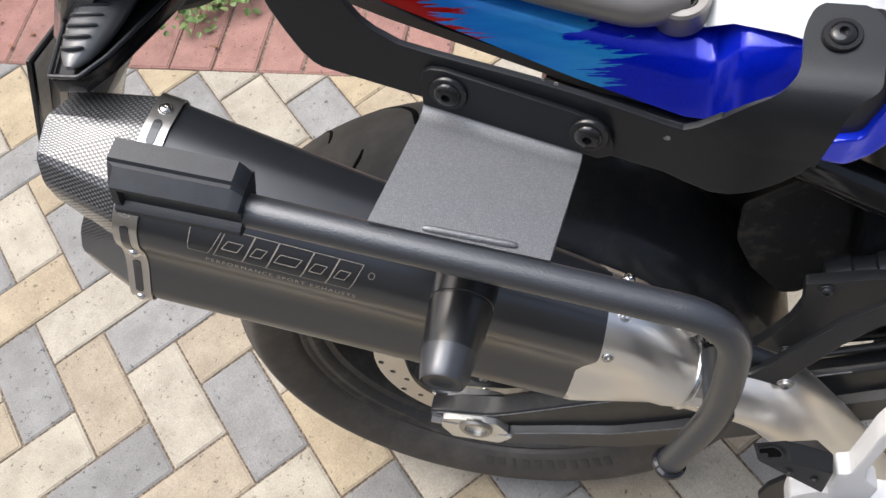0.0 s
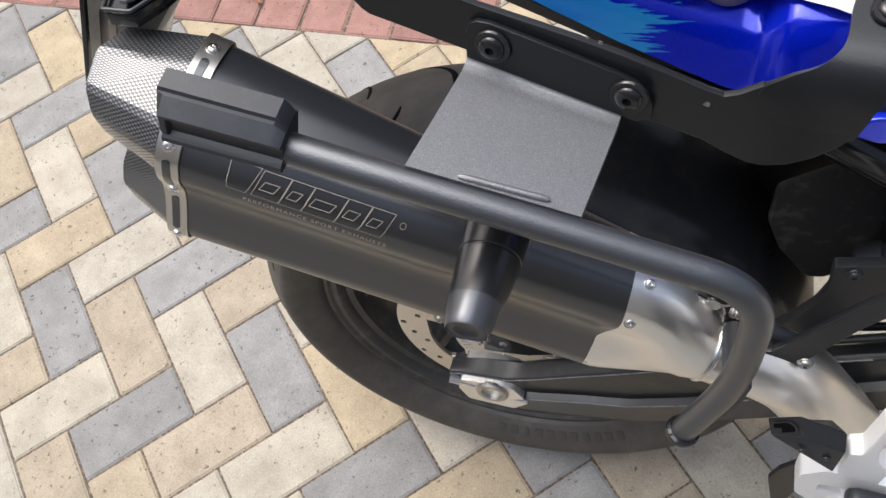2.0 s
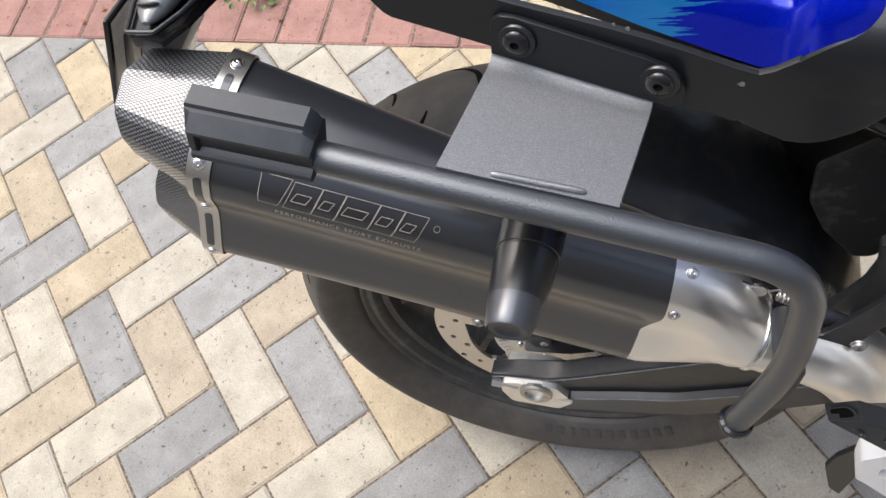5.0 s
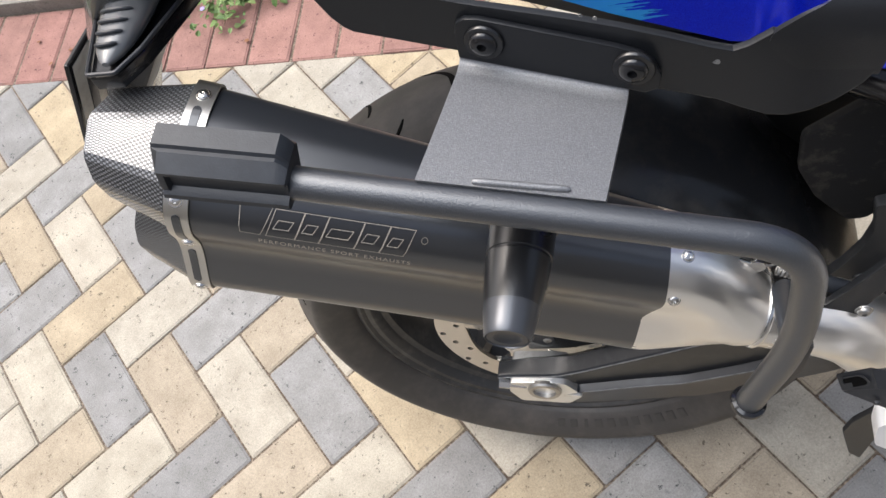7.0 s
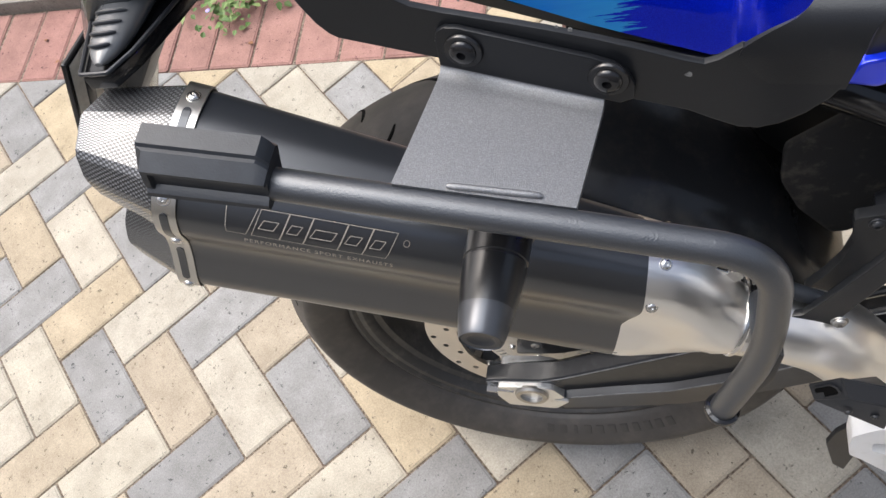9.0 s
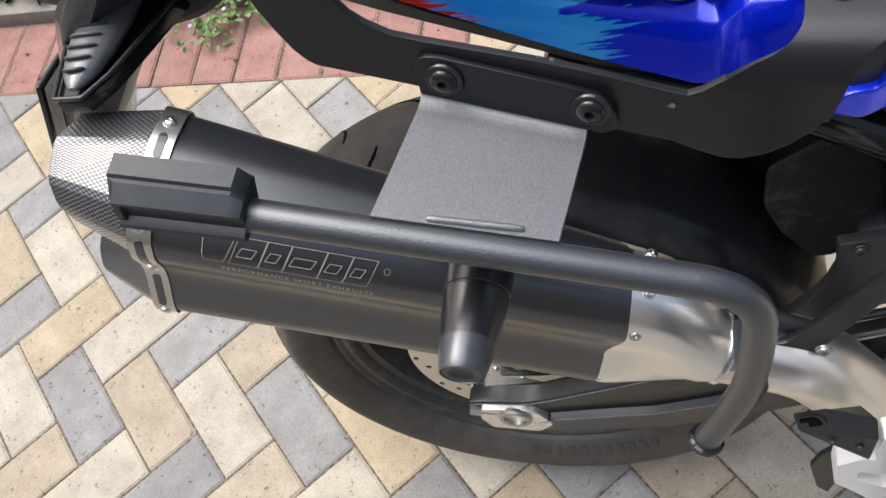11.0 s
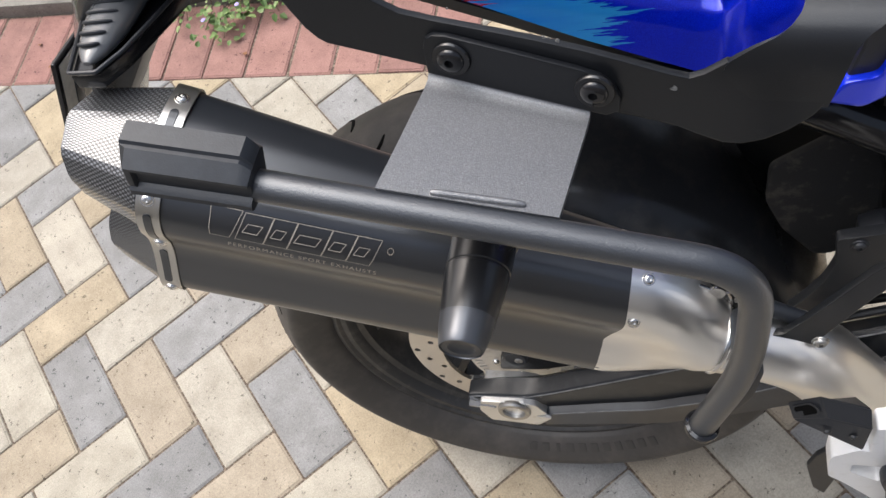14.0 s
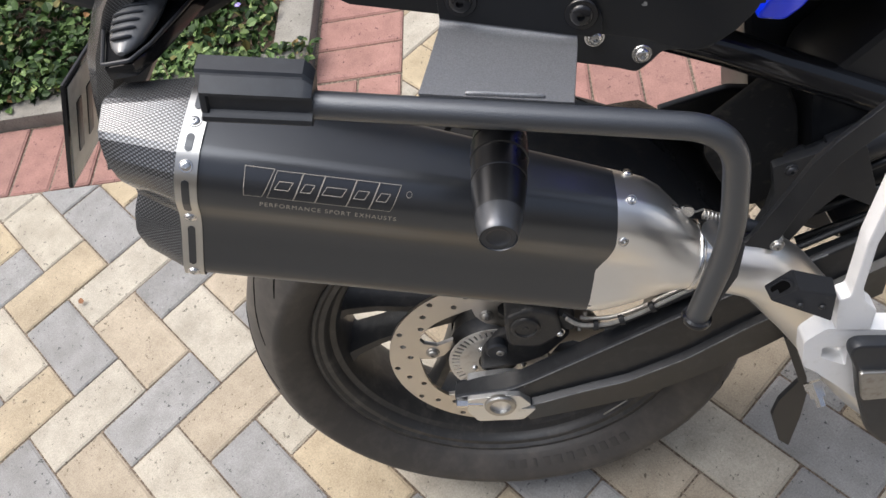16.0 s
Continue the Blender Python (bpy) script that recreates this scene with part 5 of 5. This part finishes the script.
def rear_end():
    """Indicator on its stalk, plate carrier and number plate."""
    bm = bmesh.new()

    def lens(t):
        """Centre, half width and height at t from the outer tip inward."""
        y = -0.188 + 0.098 * t
        w = 0.0205 * math.sqrt(max(0.02, 1 - (1 - min(1.0, t * 1.25)) ** 2.2))
        return Vector((-0.2075 - 0.006 * t, y, 0.529 + 0.004 * t)), w, 0.62 * w
    rows = []
    for t in (0.0, 0.03, 0.1, 0.2, 0.35, 0.5, 0.7, 0.85, 1.0):
        c, w, h = lens(t)
        rows.append([c + Vector((w * math.cos(q), 0, h * math.sin(q))) for q in [2 * math.pi * k / 24 for k in range(24)]])
    loft(bm, rows)
    ind = part("indicator", bm, SMOKED, bike, "smoked grey ribbed indicator in black housing")
    for i in range(8):
        t = 0.16 + 0.1 * i
        c, w, h = lens(t)
        bm = bmesh.new()
        arc_pts = [c + Vector((w * 1.01 * math.cos(radians(q)), -0.012 * math.sin(radians(q)) + 0.006, h * 1.03 * math.sin(radians(q)))) for q in range(48, 133, 12)]
        tube(bm, arc_pts, [0.0008] + [0.0015] * (len(arc_pts) - 2) + [0.0008], 8)
        part("rib", bm, RUBBER, ind)
    outline = [(-0.2248, -0.190), (-0.2022, -0.191), (-0.1911, -0.170), (-0.1801, -0.130), (-0.168, -0.08), (-0.252, -0.08), (-0.248, -0.115), (-0.2445, -0.132)]
    bm = bmesh.new()
    slab(bm, outline, 0.510, 0.521, 0.001, plane="xy")
    part("indicator_housing", bm, GLOSS_BLACK, ind)
    bm = bmesh.new()
    rim = fillet([(x, y, 0.524) for x, y in outline[4:] + outline[:5]], 0.002, 3)
    tube(bm, rim, 0.0017, 8)
    part("housing_rim", bm, ANODISED, ind)
    bm = bmesh.new()
    slab(bm, [(-0.190, 0.520), (-0.232, 0.474), (-0.272, 0.431), (-0.300, 0.400), (-0.316, 0.418), (-0.277, 0.462), (-0.236, 0.512)], -0.106, -0.06, 0.003)
    part("carrier_arm", bm, PLASTIC, bike, "black plastic arm of the plate carrier")
    bm = bmesh.new()
    slab(bm, fillet2([(-0.30, 0.535), (-0.255, 0.510), (-0.202, 0.4915), (-0.165, 0.497), (-0.10, 0.530), (-0.05, 0.57), (-0.05, 0.64), (-0.30, 0.62)], 0.012), -0.085, 0.085, 0.006)
    part("tail_end", bm, PLASTIC, bike, "black rounded underside of the tail end")
    # plate carrier: carbon-look tongue
    bm = bmesh.new()
    rows = []
    for x, z, w, t in ((-0.16, 0.60, 0.07, 0.03), (-0.22, 0.54, 0.065, 0.03), (-0.262, 0.492, 0.045, 0.025), (-0.285, 0.455, 0.040, 0.018), (-0.305, 0.41, 0.038, 0.014), (-0.325, 0.37, 0.035, 0.010)):
        rows.append([(x + t * dx, -0.075 + w * dy, z + t * dz * 0.4) for dx, dy, dz in ((-1, -0.7, 0), (-0.4, -1, 0.3), (0.4, -1, 0.3), (1, -0.6, 0), (1, 0.6, 0), (0.4, 1, 0), (-0.4, 1, 0), (-1, 0.7, 0))])
    loft(bm, rows, True, True, True)
    part("plate_carrier", bm, CARBON, bike, "carbon fibre plate carrier")
    bm = bmesh.new()
    m = Matrix.Translation((-0.347, -0.02, 0.415)) @ pose(0, 0, 0, 0, -64 + 90, 0)
    box(bm, (0.005, 0.185, 0.125), m, 0.002)
    plate = part("plate_frame", bm, GLOSS_BLACK, bike, "black number plate frame")
    bm = bmesh.new()
    box(bm, (0.0065, 0.176, 0.116), m, 0.001)
    part("number_plate", bm, PLATE_WHITE, plate, "pale pressed number plate with plain bars")
    for k in range(5):
        bm = bmesh.new()
        box(bm, (0.0085, 0.013, 0.060), m @ Matrix.Translation((0, -0.066 + 0.027 * k, 0)), 0.001)
        part("plate_bar", bm, PLATE_INK, plate)


rear_end()

# all but the wheel, brake and swingarm sits a little inward and lower
UPPER = Matrix(((0.9552, 0.0088, -0.0156, 0.0054), (0.0327, 0.9858, -0.0041, 0.0282), (0.0037, -0.0081, 0.9476, 0.0220), (0, 0, 0, 1)))
INWARD = Matrix.Translation((0, 0.0156, 0))
for limb in bike.children:
    kind_of = limb.name.split(".")[0]
    if kind_of in ("wheel", "brake_disc", "sensor_ring", "brake_caliper", "mudguard"):
        continue
    for ob in (limb, *limb.children_recursive):
        ob.data.transform(INWARD if kind_of == "swingarm" else UPPER)


# ---- ground, border and bed ----
def place_structure():
    bm = bmesh.new()
    bmesh.ops.create_grid(bm, x_segments=2, y_segments=2, size=60)
    g = part("ground", bm, SAND, None, "sandy bedding under concrete pavers")
    g.location.z = -0.0035
    tagged(g, category="ground", kind="structure")
    # unseen grey lane, added to set what the bike's outer side reflects
    bm = bmesh.new()
    box(bm, (30.0, 2.25, 0.06), Matrix.Translation((0.5, -2.085, -0.028)), 0.004)
    r = part("road", bm, UNSEEN_LANE, None, "unseen grey lane beside the pavement, added for the bike's reflections")
    tagged(r, category="road", kind="structure")
    # unseen wall, added to dim the bike's outer side and its reflections
    bm = bmesh.new()
    box(bm, (16.0, 0.3, 2.6), Matrix.Translation((0.5, -3.4, 1.3)), 0.01)
    w = part("wall_south", bm, UNSEEN_WALL, None, "unseen plain wall, added to tone down reflections on the bike's outer side")
    tagged(w, category="wall", kind="structure")


place_structure()
UNIT = 0.1
DIAG = UNIT / math.sqrt(2)


def lattice(i, j):
    return Vector((DIAG * (i - j), -DIAG * (i + j), 0))


def paver_mesh(name, a, b, material, h=0.05, gap=0.0013, bev=0.0036):
    """One paver of a by b metres with worn, chamfered top edges."""
    bm = bmesh.new()
    hx, hy = a / 2 - gap, b / 2 - gap
    rings = []
    for inset, z in ((0, -h), (0, -bev), (bev * 0.25, -bev * 0.45), (bev * 0.95, -bev * 0.30), (bev * 1.2, 0)):
        x, y, c = hx - inset, hy - inset, 0.0022
        rings.append([(-x + c, -y, z), (x - c, -y, z), (x, -y + c, z), (x, y - c, z), (x - c, y, z), (-x + c, y, z), (-x, y - c, z), (-x, -y + c, z)])
    loft(bm, rings)
    me = bpy.data.meshes.new(name)
    bmesh.ops.recalc_face_normals(bm, faces=bm.faces)
    bm.to_mesh(me)
    bm.free()
    me.materials.append(material)
    return me


NEAR_Y = 0.285
# colours along the bond: g grey, t tan, c cream
BOND = {
    "g": [(-6, 2), (-3, -1), (-3, 1), (-1, 1), (-1, 3), (0, -4), (0, -2), (1, 3), (2, -2), (2, 0), (4, 0), (4, 2), (7, -1), (7, -3), (10, -6), (9, -3), (10, -8)],
    "t": [(-5, 1), (-3, 3), (-2, 0), (0, 0), (0, 2), (1, -5), (1, -3), (2, 2), (2, 4), (3, -1), (4, 4), (5, -1), (5, 1), (8, -2), (8, -4), (10, -4), (9, -7)],
    "c": [(-4, 0), (-4, 2), (-2, 2), (-1, -3), (-1, -1), (0, 4), (1, -1), (1, 1), (3, -3), (3, 1), (3, 3), (4, -2), (6, 0), (6, -2), (9, -5)],
}
KNOWN = {ij: k for k, cells in BOND.items() for ij in cells}


def herringbone():
    meshes = {(k, w): paver_mesh("paver", 0.2, 0.1, m) for k, m in (("g", GREY_PAVER), ("t", TAN_PAVER), ("c", CREAM_PAVER)) for w in (0,)}
    floor = new("pavement")
    tagged(floor, "herringbone pavement of grey, tan and cream concrete pavers", "pavement", kind="structure")
    rng = random.Random(4)
    far = []
    for i in range(-40, 44):
        for j in range(-44, 40):
            r = (i + j) % 4
            if r == 0:
                c, rz = lattice(i + 1, j + 0.5), -45
            elif r == 2:
                c, rz = lattice(i + 0.5, j + 1), 45
            else:
                continue
            if (c.y > NEAR_Y + 0.11 and not (0.45 < c.x < 1.0 and c.y < 1.7)) or not (-2.2 < c.x < 3.0 and -0.84 < c.y):
                continue
            kind = KNOWN.get((i, j)) or rng.choice("gttcc")
            near = -0.75 < c.x < 1.55 and -0.72 < c.y
            tilt = (rng.uniform(-0.25, 0.25), rng.uniform(-0.25, 0.25), rng.uniform(-0.4, 0.4))
            m = Matrix.Translation(c + Vector((0, 0, rng.uniform(-0.0012, 0.0008)))) @ pose(0, 0, 0, tilt[0], tilt[1], rz + tilt[2])
            if near and c.y < NEAR_Y - 0.108:
                ob = new("paver", meshes[kind, 0])
                ob.parent, ob.matrix_basis = floor, m
            else:
                far.append((kind, m))
    for kind in "gtc":
        bm = bmesh.new()
        for k, m in far:
            if k != kind:
                continue
            one = bmesh.new()
            one.from_mesh(meshes[k, 0])
            bmesh.ops.transform(one, matrix=m, verts=one.verts)
            tmp = bpy.data.meshes.new("tmp")
            one.to_mesh(tmp)
            one.free()
            bm.from_mesh(tmp)
            bpy.data.meshes.remove(tmp)
        # cut the pavers straight along the border and in the gap that leads through it
        gap = bm.copy()
        for cut, planes in ((bm, [((0, NEAR_Y - 0.002, 0), (0, 1, 0)), ((0, -0.955, 0), (0, -1, 0))]), (gap, [((0, NEAR_Y - 0.002, 0), (0, -1, 0)), ((0.526, 0, 0), (-1, 0, 0)), ((0.818, 0, 0), (1, 0, 0))])):
            for co, no in planes:
                bmesh.ops.bisect_plane(cut, geom=cut.verts[:] + cut.edges[:] + cut.faces[:], plane_co=co, plane_no=no, clear_outer=True)
        tmp = bpy.data.meshes.new("tmp")
        gap.to_mesh(tmp)
        gap.free()
        bm.from_mesh(tmp)
        bpy.data.meshes.remove(tmp)
        ob = part("cut_pavers", bm, {"g": GREY_PAVER, "t": TAN_PAVER, "c": CREAM_PAVER}[kind], floor, "outer and cut concrete pavers", smooth=False)
        tagged(ob, kind="stuff")


def border():
    me = paver_mesh("red_paver", 0.097, 0.2, RED_PAVER, bev=0.0042)
    b = new("border")
    tagged(b, "border course of weathered red concrete pavers", "border", kind="structure")
    rng = random.Random(9)
    def lay(x, y, rz):
        ob = new("red_paver", me)
        ob.parent = b
        ob.matrix_basis = Matrix.Translation((x, y, rng.uniform(-0.001, 0.002))) @ pose(0, 0, 0, rng.uniform(-0.4, 0.4), rng.uniform(-0.4, 0.4), rz + rng.uniform(-0.6, 0.6))
    for k in range(-24, 28):
        x = 0.179 + 0.0985 * k
        if x < 0.50 or x > 0.86:
            lay(x, NEAR_Y + 0.100, 0)
    for k in range(11):
        lay(0.425, 0.538 + 0.0985 * k, 90)


def kerbs():
    for name, size, c in (("kerb", (2.9, 0.088, 0.10), (-1.130, 0.5315, -0.015)), ("kerb", (0.088, 1.6, 0.10), (0.274, 1.378, -0.015))):
        bm = bmesh.new()
        box(bm, size, Matrix.Translation(c), 0.008)
        tagged(part(name, bm, KERB_MAT, None, "weathered grey concrete kerb round the bed"), category="kerb", kind="structure")
    bm = bmesh.new()
    bmesh.ops.create_grid(bm, x_segments=60, y_segments=40, size=1.0)
    for v in bm.verts:
        v.co.x, v.co.y = -1.15 + v.co.x * 1.375, 1.35 + v.co.y * 0.77
        v.co.z = 0.015 + 0.02 * noise.noise(v.co * 6)
    tagged(part("soil_bed", bm, SOIL, None, "dark soil of the planting bed"), category="soil", kind="structure")


# ---- planting ----
def leaf_mesh(name, spots, rng):
    """Small folded leaves at (place, size, lift) spots, joined."""
    verts, faces = [], []
    for (x, y, z), size, lift in spots:
        a = rng.uniform(0, 2 * math.pi)
        m = Euler((rng.gauss(0, lift), rng.gauss(0, lift), a)).to_matrix()
        w = size * rng.uniform(0.32, 0.42)
        pts = [(0, 0, 0), (size * 0.30, w, size * 0.10), (size * 0.72, w * 0.75, size * 0.04), (size, 0, -size * 0.12), (size * 0.72, -w * 0.75, size * 0.04), (size * 0.30, -w, size * 0.10), (size * 0.5, 0, -size * 0.02)]
        k = len(verts)
        verts += [tuple(Vector((x, y, z)) + m @ Vector(q)) for q in pts]
        faces += [(k, k + 1, k + 6), (k + 1, k + 2, k + 6), (k + 2, k + 3, k + 6), (k + 3, k + 4, k + 6), (k + 4, k + 5, k + 6), (k + 5, k, k + 6)]
    me = bpy.data.meshes.new(name)
    me.from_pydata(verts, [], faces)
    return me


def height_of_bed(x, y):
    """The cover's top: low by the kerb, rising into mounds behind."""
    back = max(0.0, min(1.0, (y - 0.56) / 0.5))
    side = max(0.0, min(1.0, (0.22 - x) / 0.35))
    return 0.03 + (0.05 + 0.20 * back) * (0.35 + 0.65 * side) * (0.75 + 0.6 * noise.noise(Vector((x * 5.0, y * 5.0, 3.0))))


def ground_cover():
    rng = random.Random(21)
    dark, light = [], []
    while len(dark) + len(light) < 19000:
        x, y = rng.uniform(-1.35, 0.235), 0.52 + 1.0 * rng.random() ** 1.35
        edge = 0.545 + 0.05 * noise.noise(Vector((x * 7.0, 1.3, 0)))
        if y < edge - 0.02 or (x > 0.10 and rng.random() < (x - 0.10) * 6):
            continue
        top = height_of_bed(x, y)
        z = top - abs(rng.gauss(0, 0.03)) + rng.gauss(0, 0.006)
        spot = ((x, y, max(0.02, z)), rng.uniform(0.013, 0.030), 0.55)
        (light if rng.random() < 0.22 and z > top - 0.02 else dark).append(spot)
    # shoots that lap over the kerb at its corner
    for k in range(330):
        x = rng.uniform(-0.10, 0.335)
        y = 0.575 - 0.085 * rng.random() ** 1.7
        spot = ((x, y, 0.040 + rng.random() * 0.014), rng.uniform(0.012, 0.023), 0.45)
        (light if rng.random() < 0.3 else dark).append(spot)
    me = leaf_mesh("ground_cover", dark, rng)
    me.materials.append(LEAF)
    cover = new("ground_cover", me)
    tagged(cover, "dense dark green leafy ground cover in the bed", "ground cover", kind="stuff")
    me = leaf_mesh("young_leaves", light, rng)
    me.materials.append(YOUNG_LEAF)
    ob = new("young_leaves", me)
    ob.parent = cover
    tagged(ob, "paler young leaves", kind="stuff")
    bm = bmesh.new()
    for k in range(22):
        x, y = rng.uniform(-1.2, 0.2), rng.uniform(0.56, 1.2)
        z = height_of_bed(x, y) + 0.004
        for q in range(5):
            a = q * 1.2566
            turned(bm, (x + 0.0045 * math.cos(a), y + 0.0045 * math.sin(a), z), (0.5 * math.cos(a), 0.5 * math.sin(a), 1), [(0, 0.0008), (0.0006, 0.0042), (0.0012, 0.0008)], 6)
    ob = part("flowers", bm, PETAL, cover, "scattered small violet flowers")
    tagged(ob, kind="stuff")


def sprig(x, y, reach, n, seed):
    """A creeping shoot that hangs over the kerb onto the border."""
    rng = random.Random(seed)
    root = new("creeping_sprig")
    tagged(root, "light green creeping shoot spilling over the kerb onto red pavers", "plant", group="shoots over the kerb")
    path = []
    for i in range(9):
        t = i / 8
        path.append(Vector((x + 0.02 * math.sin(t * 5 + seed), 0.56 + (y - 0.56) * t, 0.055 * (1 - t) ** 0.6 + 0.012 + 0.008 * math.sin(t * 7))))
    bm = bmesh.new()
    tube(bm, path, 0.0011, 6)
    part("stem", bm, STEM, root)
    spots = []
    for i in range(n):
        t = rng.random() ** 0.8
        c = path[min(8, int(t * 8.99))]
        spots.append(((c.x + rng.gauss(0, reach), c.y + rng.gauss(0, reach * 0.8), max(0.006, c.z + rng.gauss(0.006, 0.006))), rng.uniform(0.011, 0.020), 0.35))
    me = leaf_mesh("leaves", spots, rng)
    me.materials.append(YOUNG_LEAF)
    ob = new("leaves", me)
    ob.parent = root
    bm = bmesh.new()
    for k in range(1):
        c = path[rng.randrange(2, 8)] + Vector((rng.gauss(0, reach), rng.gauss(0, reach), 0.014))
        turned(bm, c, (0, 0, 1), [(0, 0.001), (0.0008, 0.0048), (0.002, 0.0052), (0.003, 0.001)], 8)
        part("flower", bm, PETAL, root, "tiny violet flower")
        bm = bmesh.new()
    bm.free()


def sprigs():
    for k, (x, y, reach, n) in enumerate(((-0.155, 0.43, 0.016, 26), (-0.09, 0.40, 0.020, 46), (-0.045, 0.42, 0.022, 60), (-0.01, 0.375, 0.020, 60), (0.035, 0.42, 0.022, 60), (0.075, 0.44, 0.018, 36), (-0.19, 0.45, 0.015, 22))):
        sprig(x, y, reach, n, k + 3)


def litter():
    """A few dry leaves and pale crumbs on the pavers."""
    rng = random.Random(5)
    for k, (x, y) in enumerate(((-0.10, -0.02), (-0.46, 0.33), (-0.42, 0.36), (0.03, 0.34), (-0.52, 0.39))):
        me = leaf_mesh("dry_leaf", [((0, 0, 0.004), 0.014, 0.2)], rng)
        me.materials.append(DEAD_LEAF)
        ob = new("dry_leaf", me)
        ob.location, ob.rotation_euler = (x, y, 0.002), (0, 0, rng.uniform(0, 6))
        tagged(ob, "small dry brown leaf lying on the pavers", "leaf", group="dry leaves")


ground_cover()
sprigs()
litter()


herringbone()
border()
kerbs()
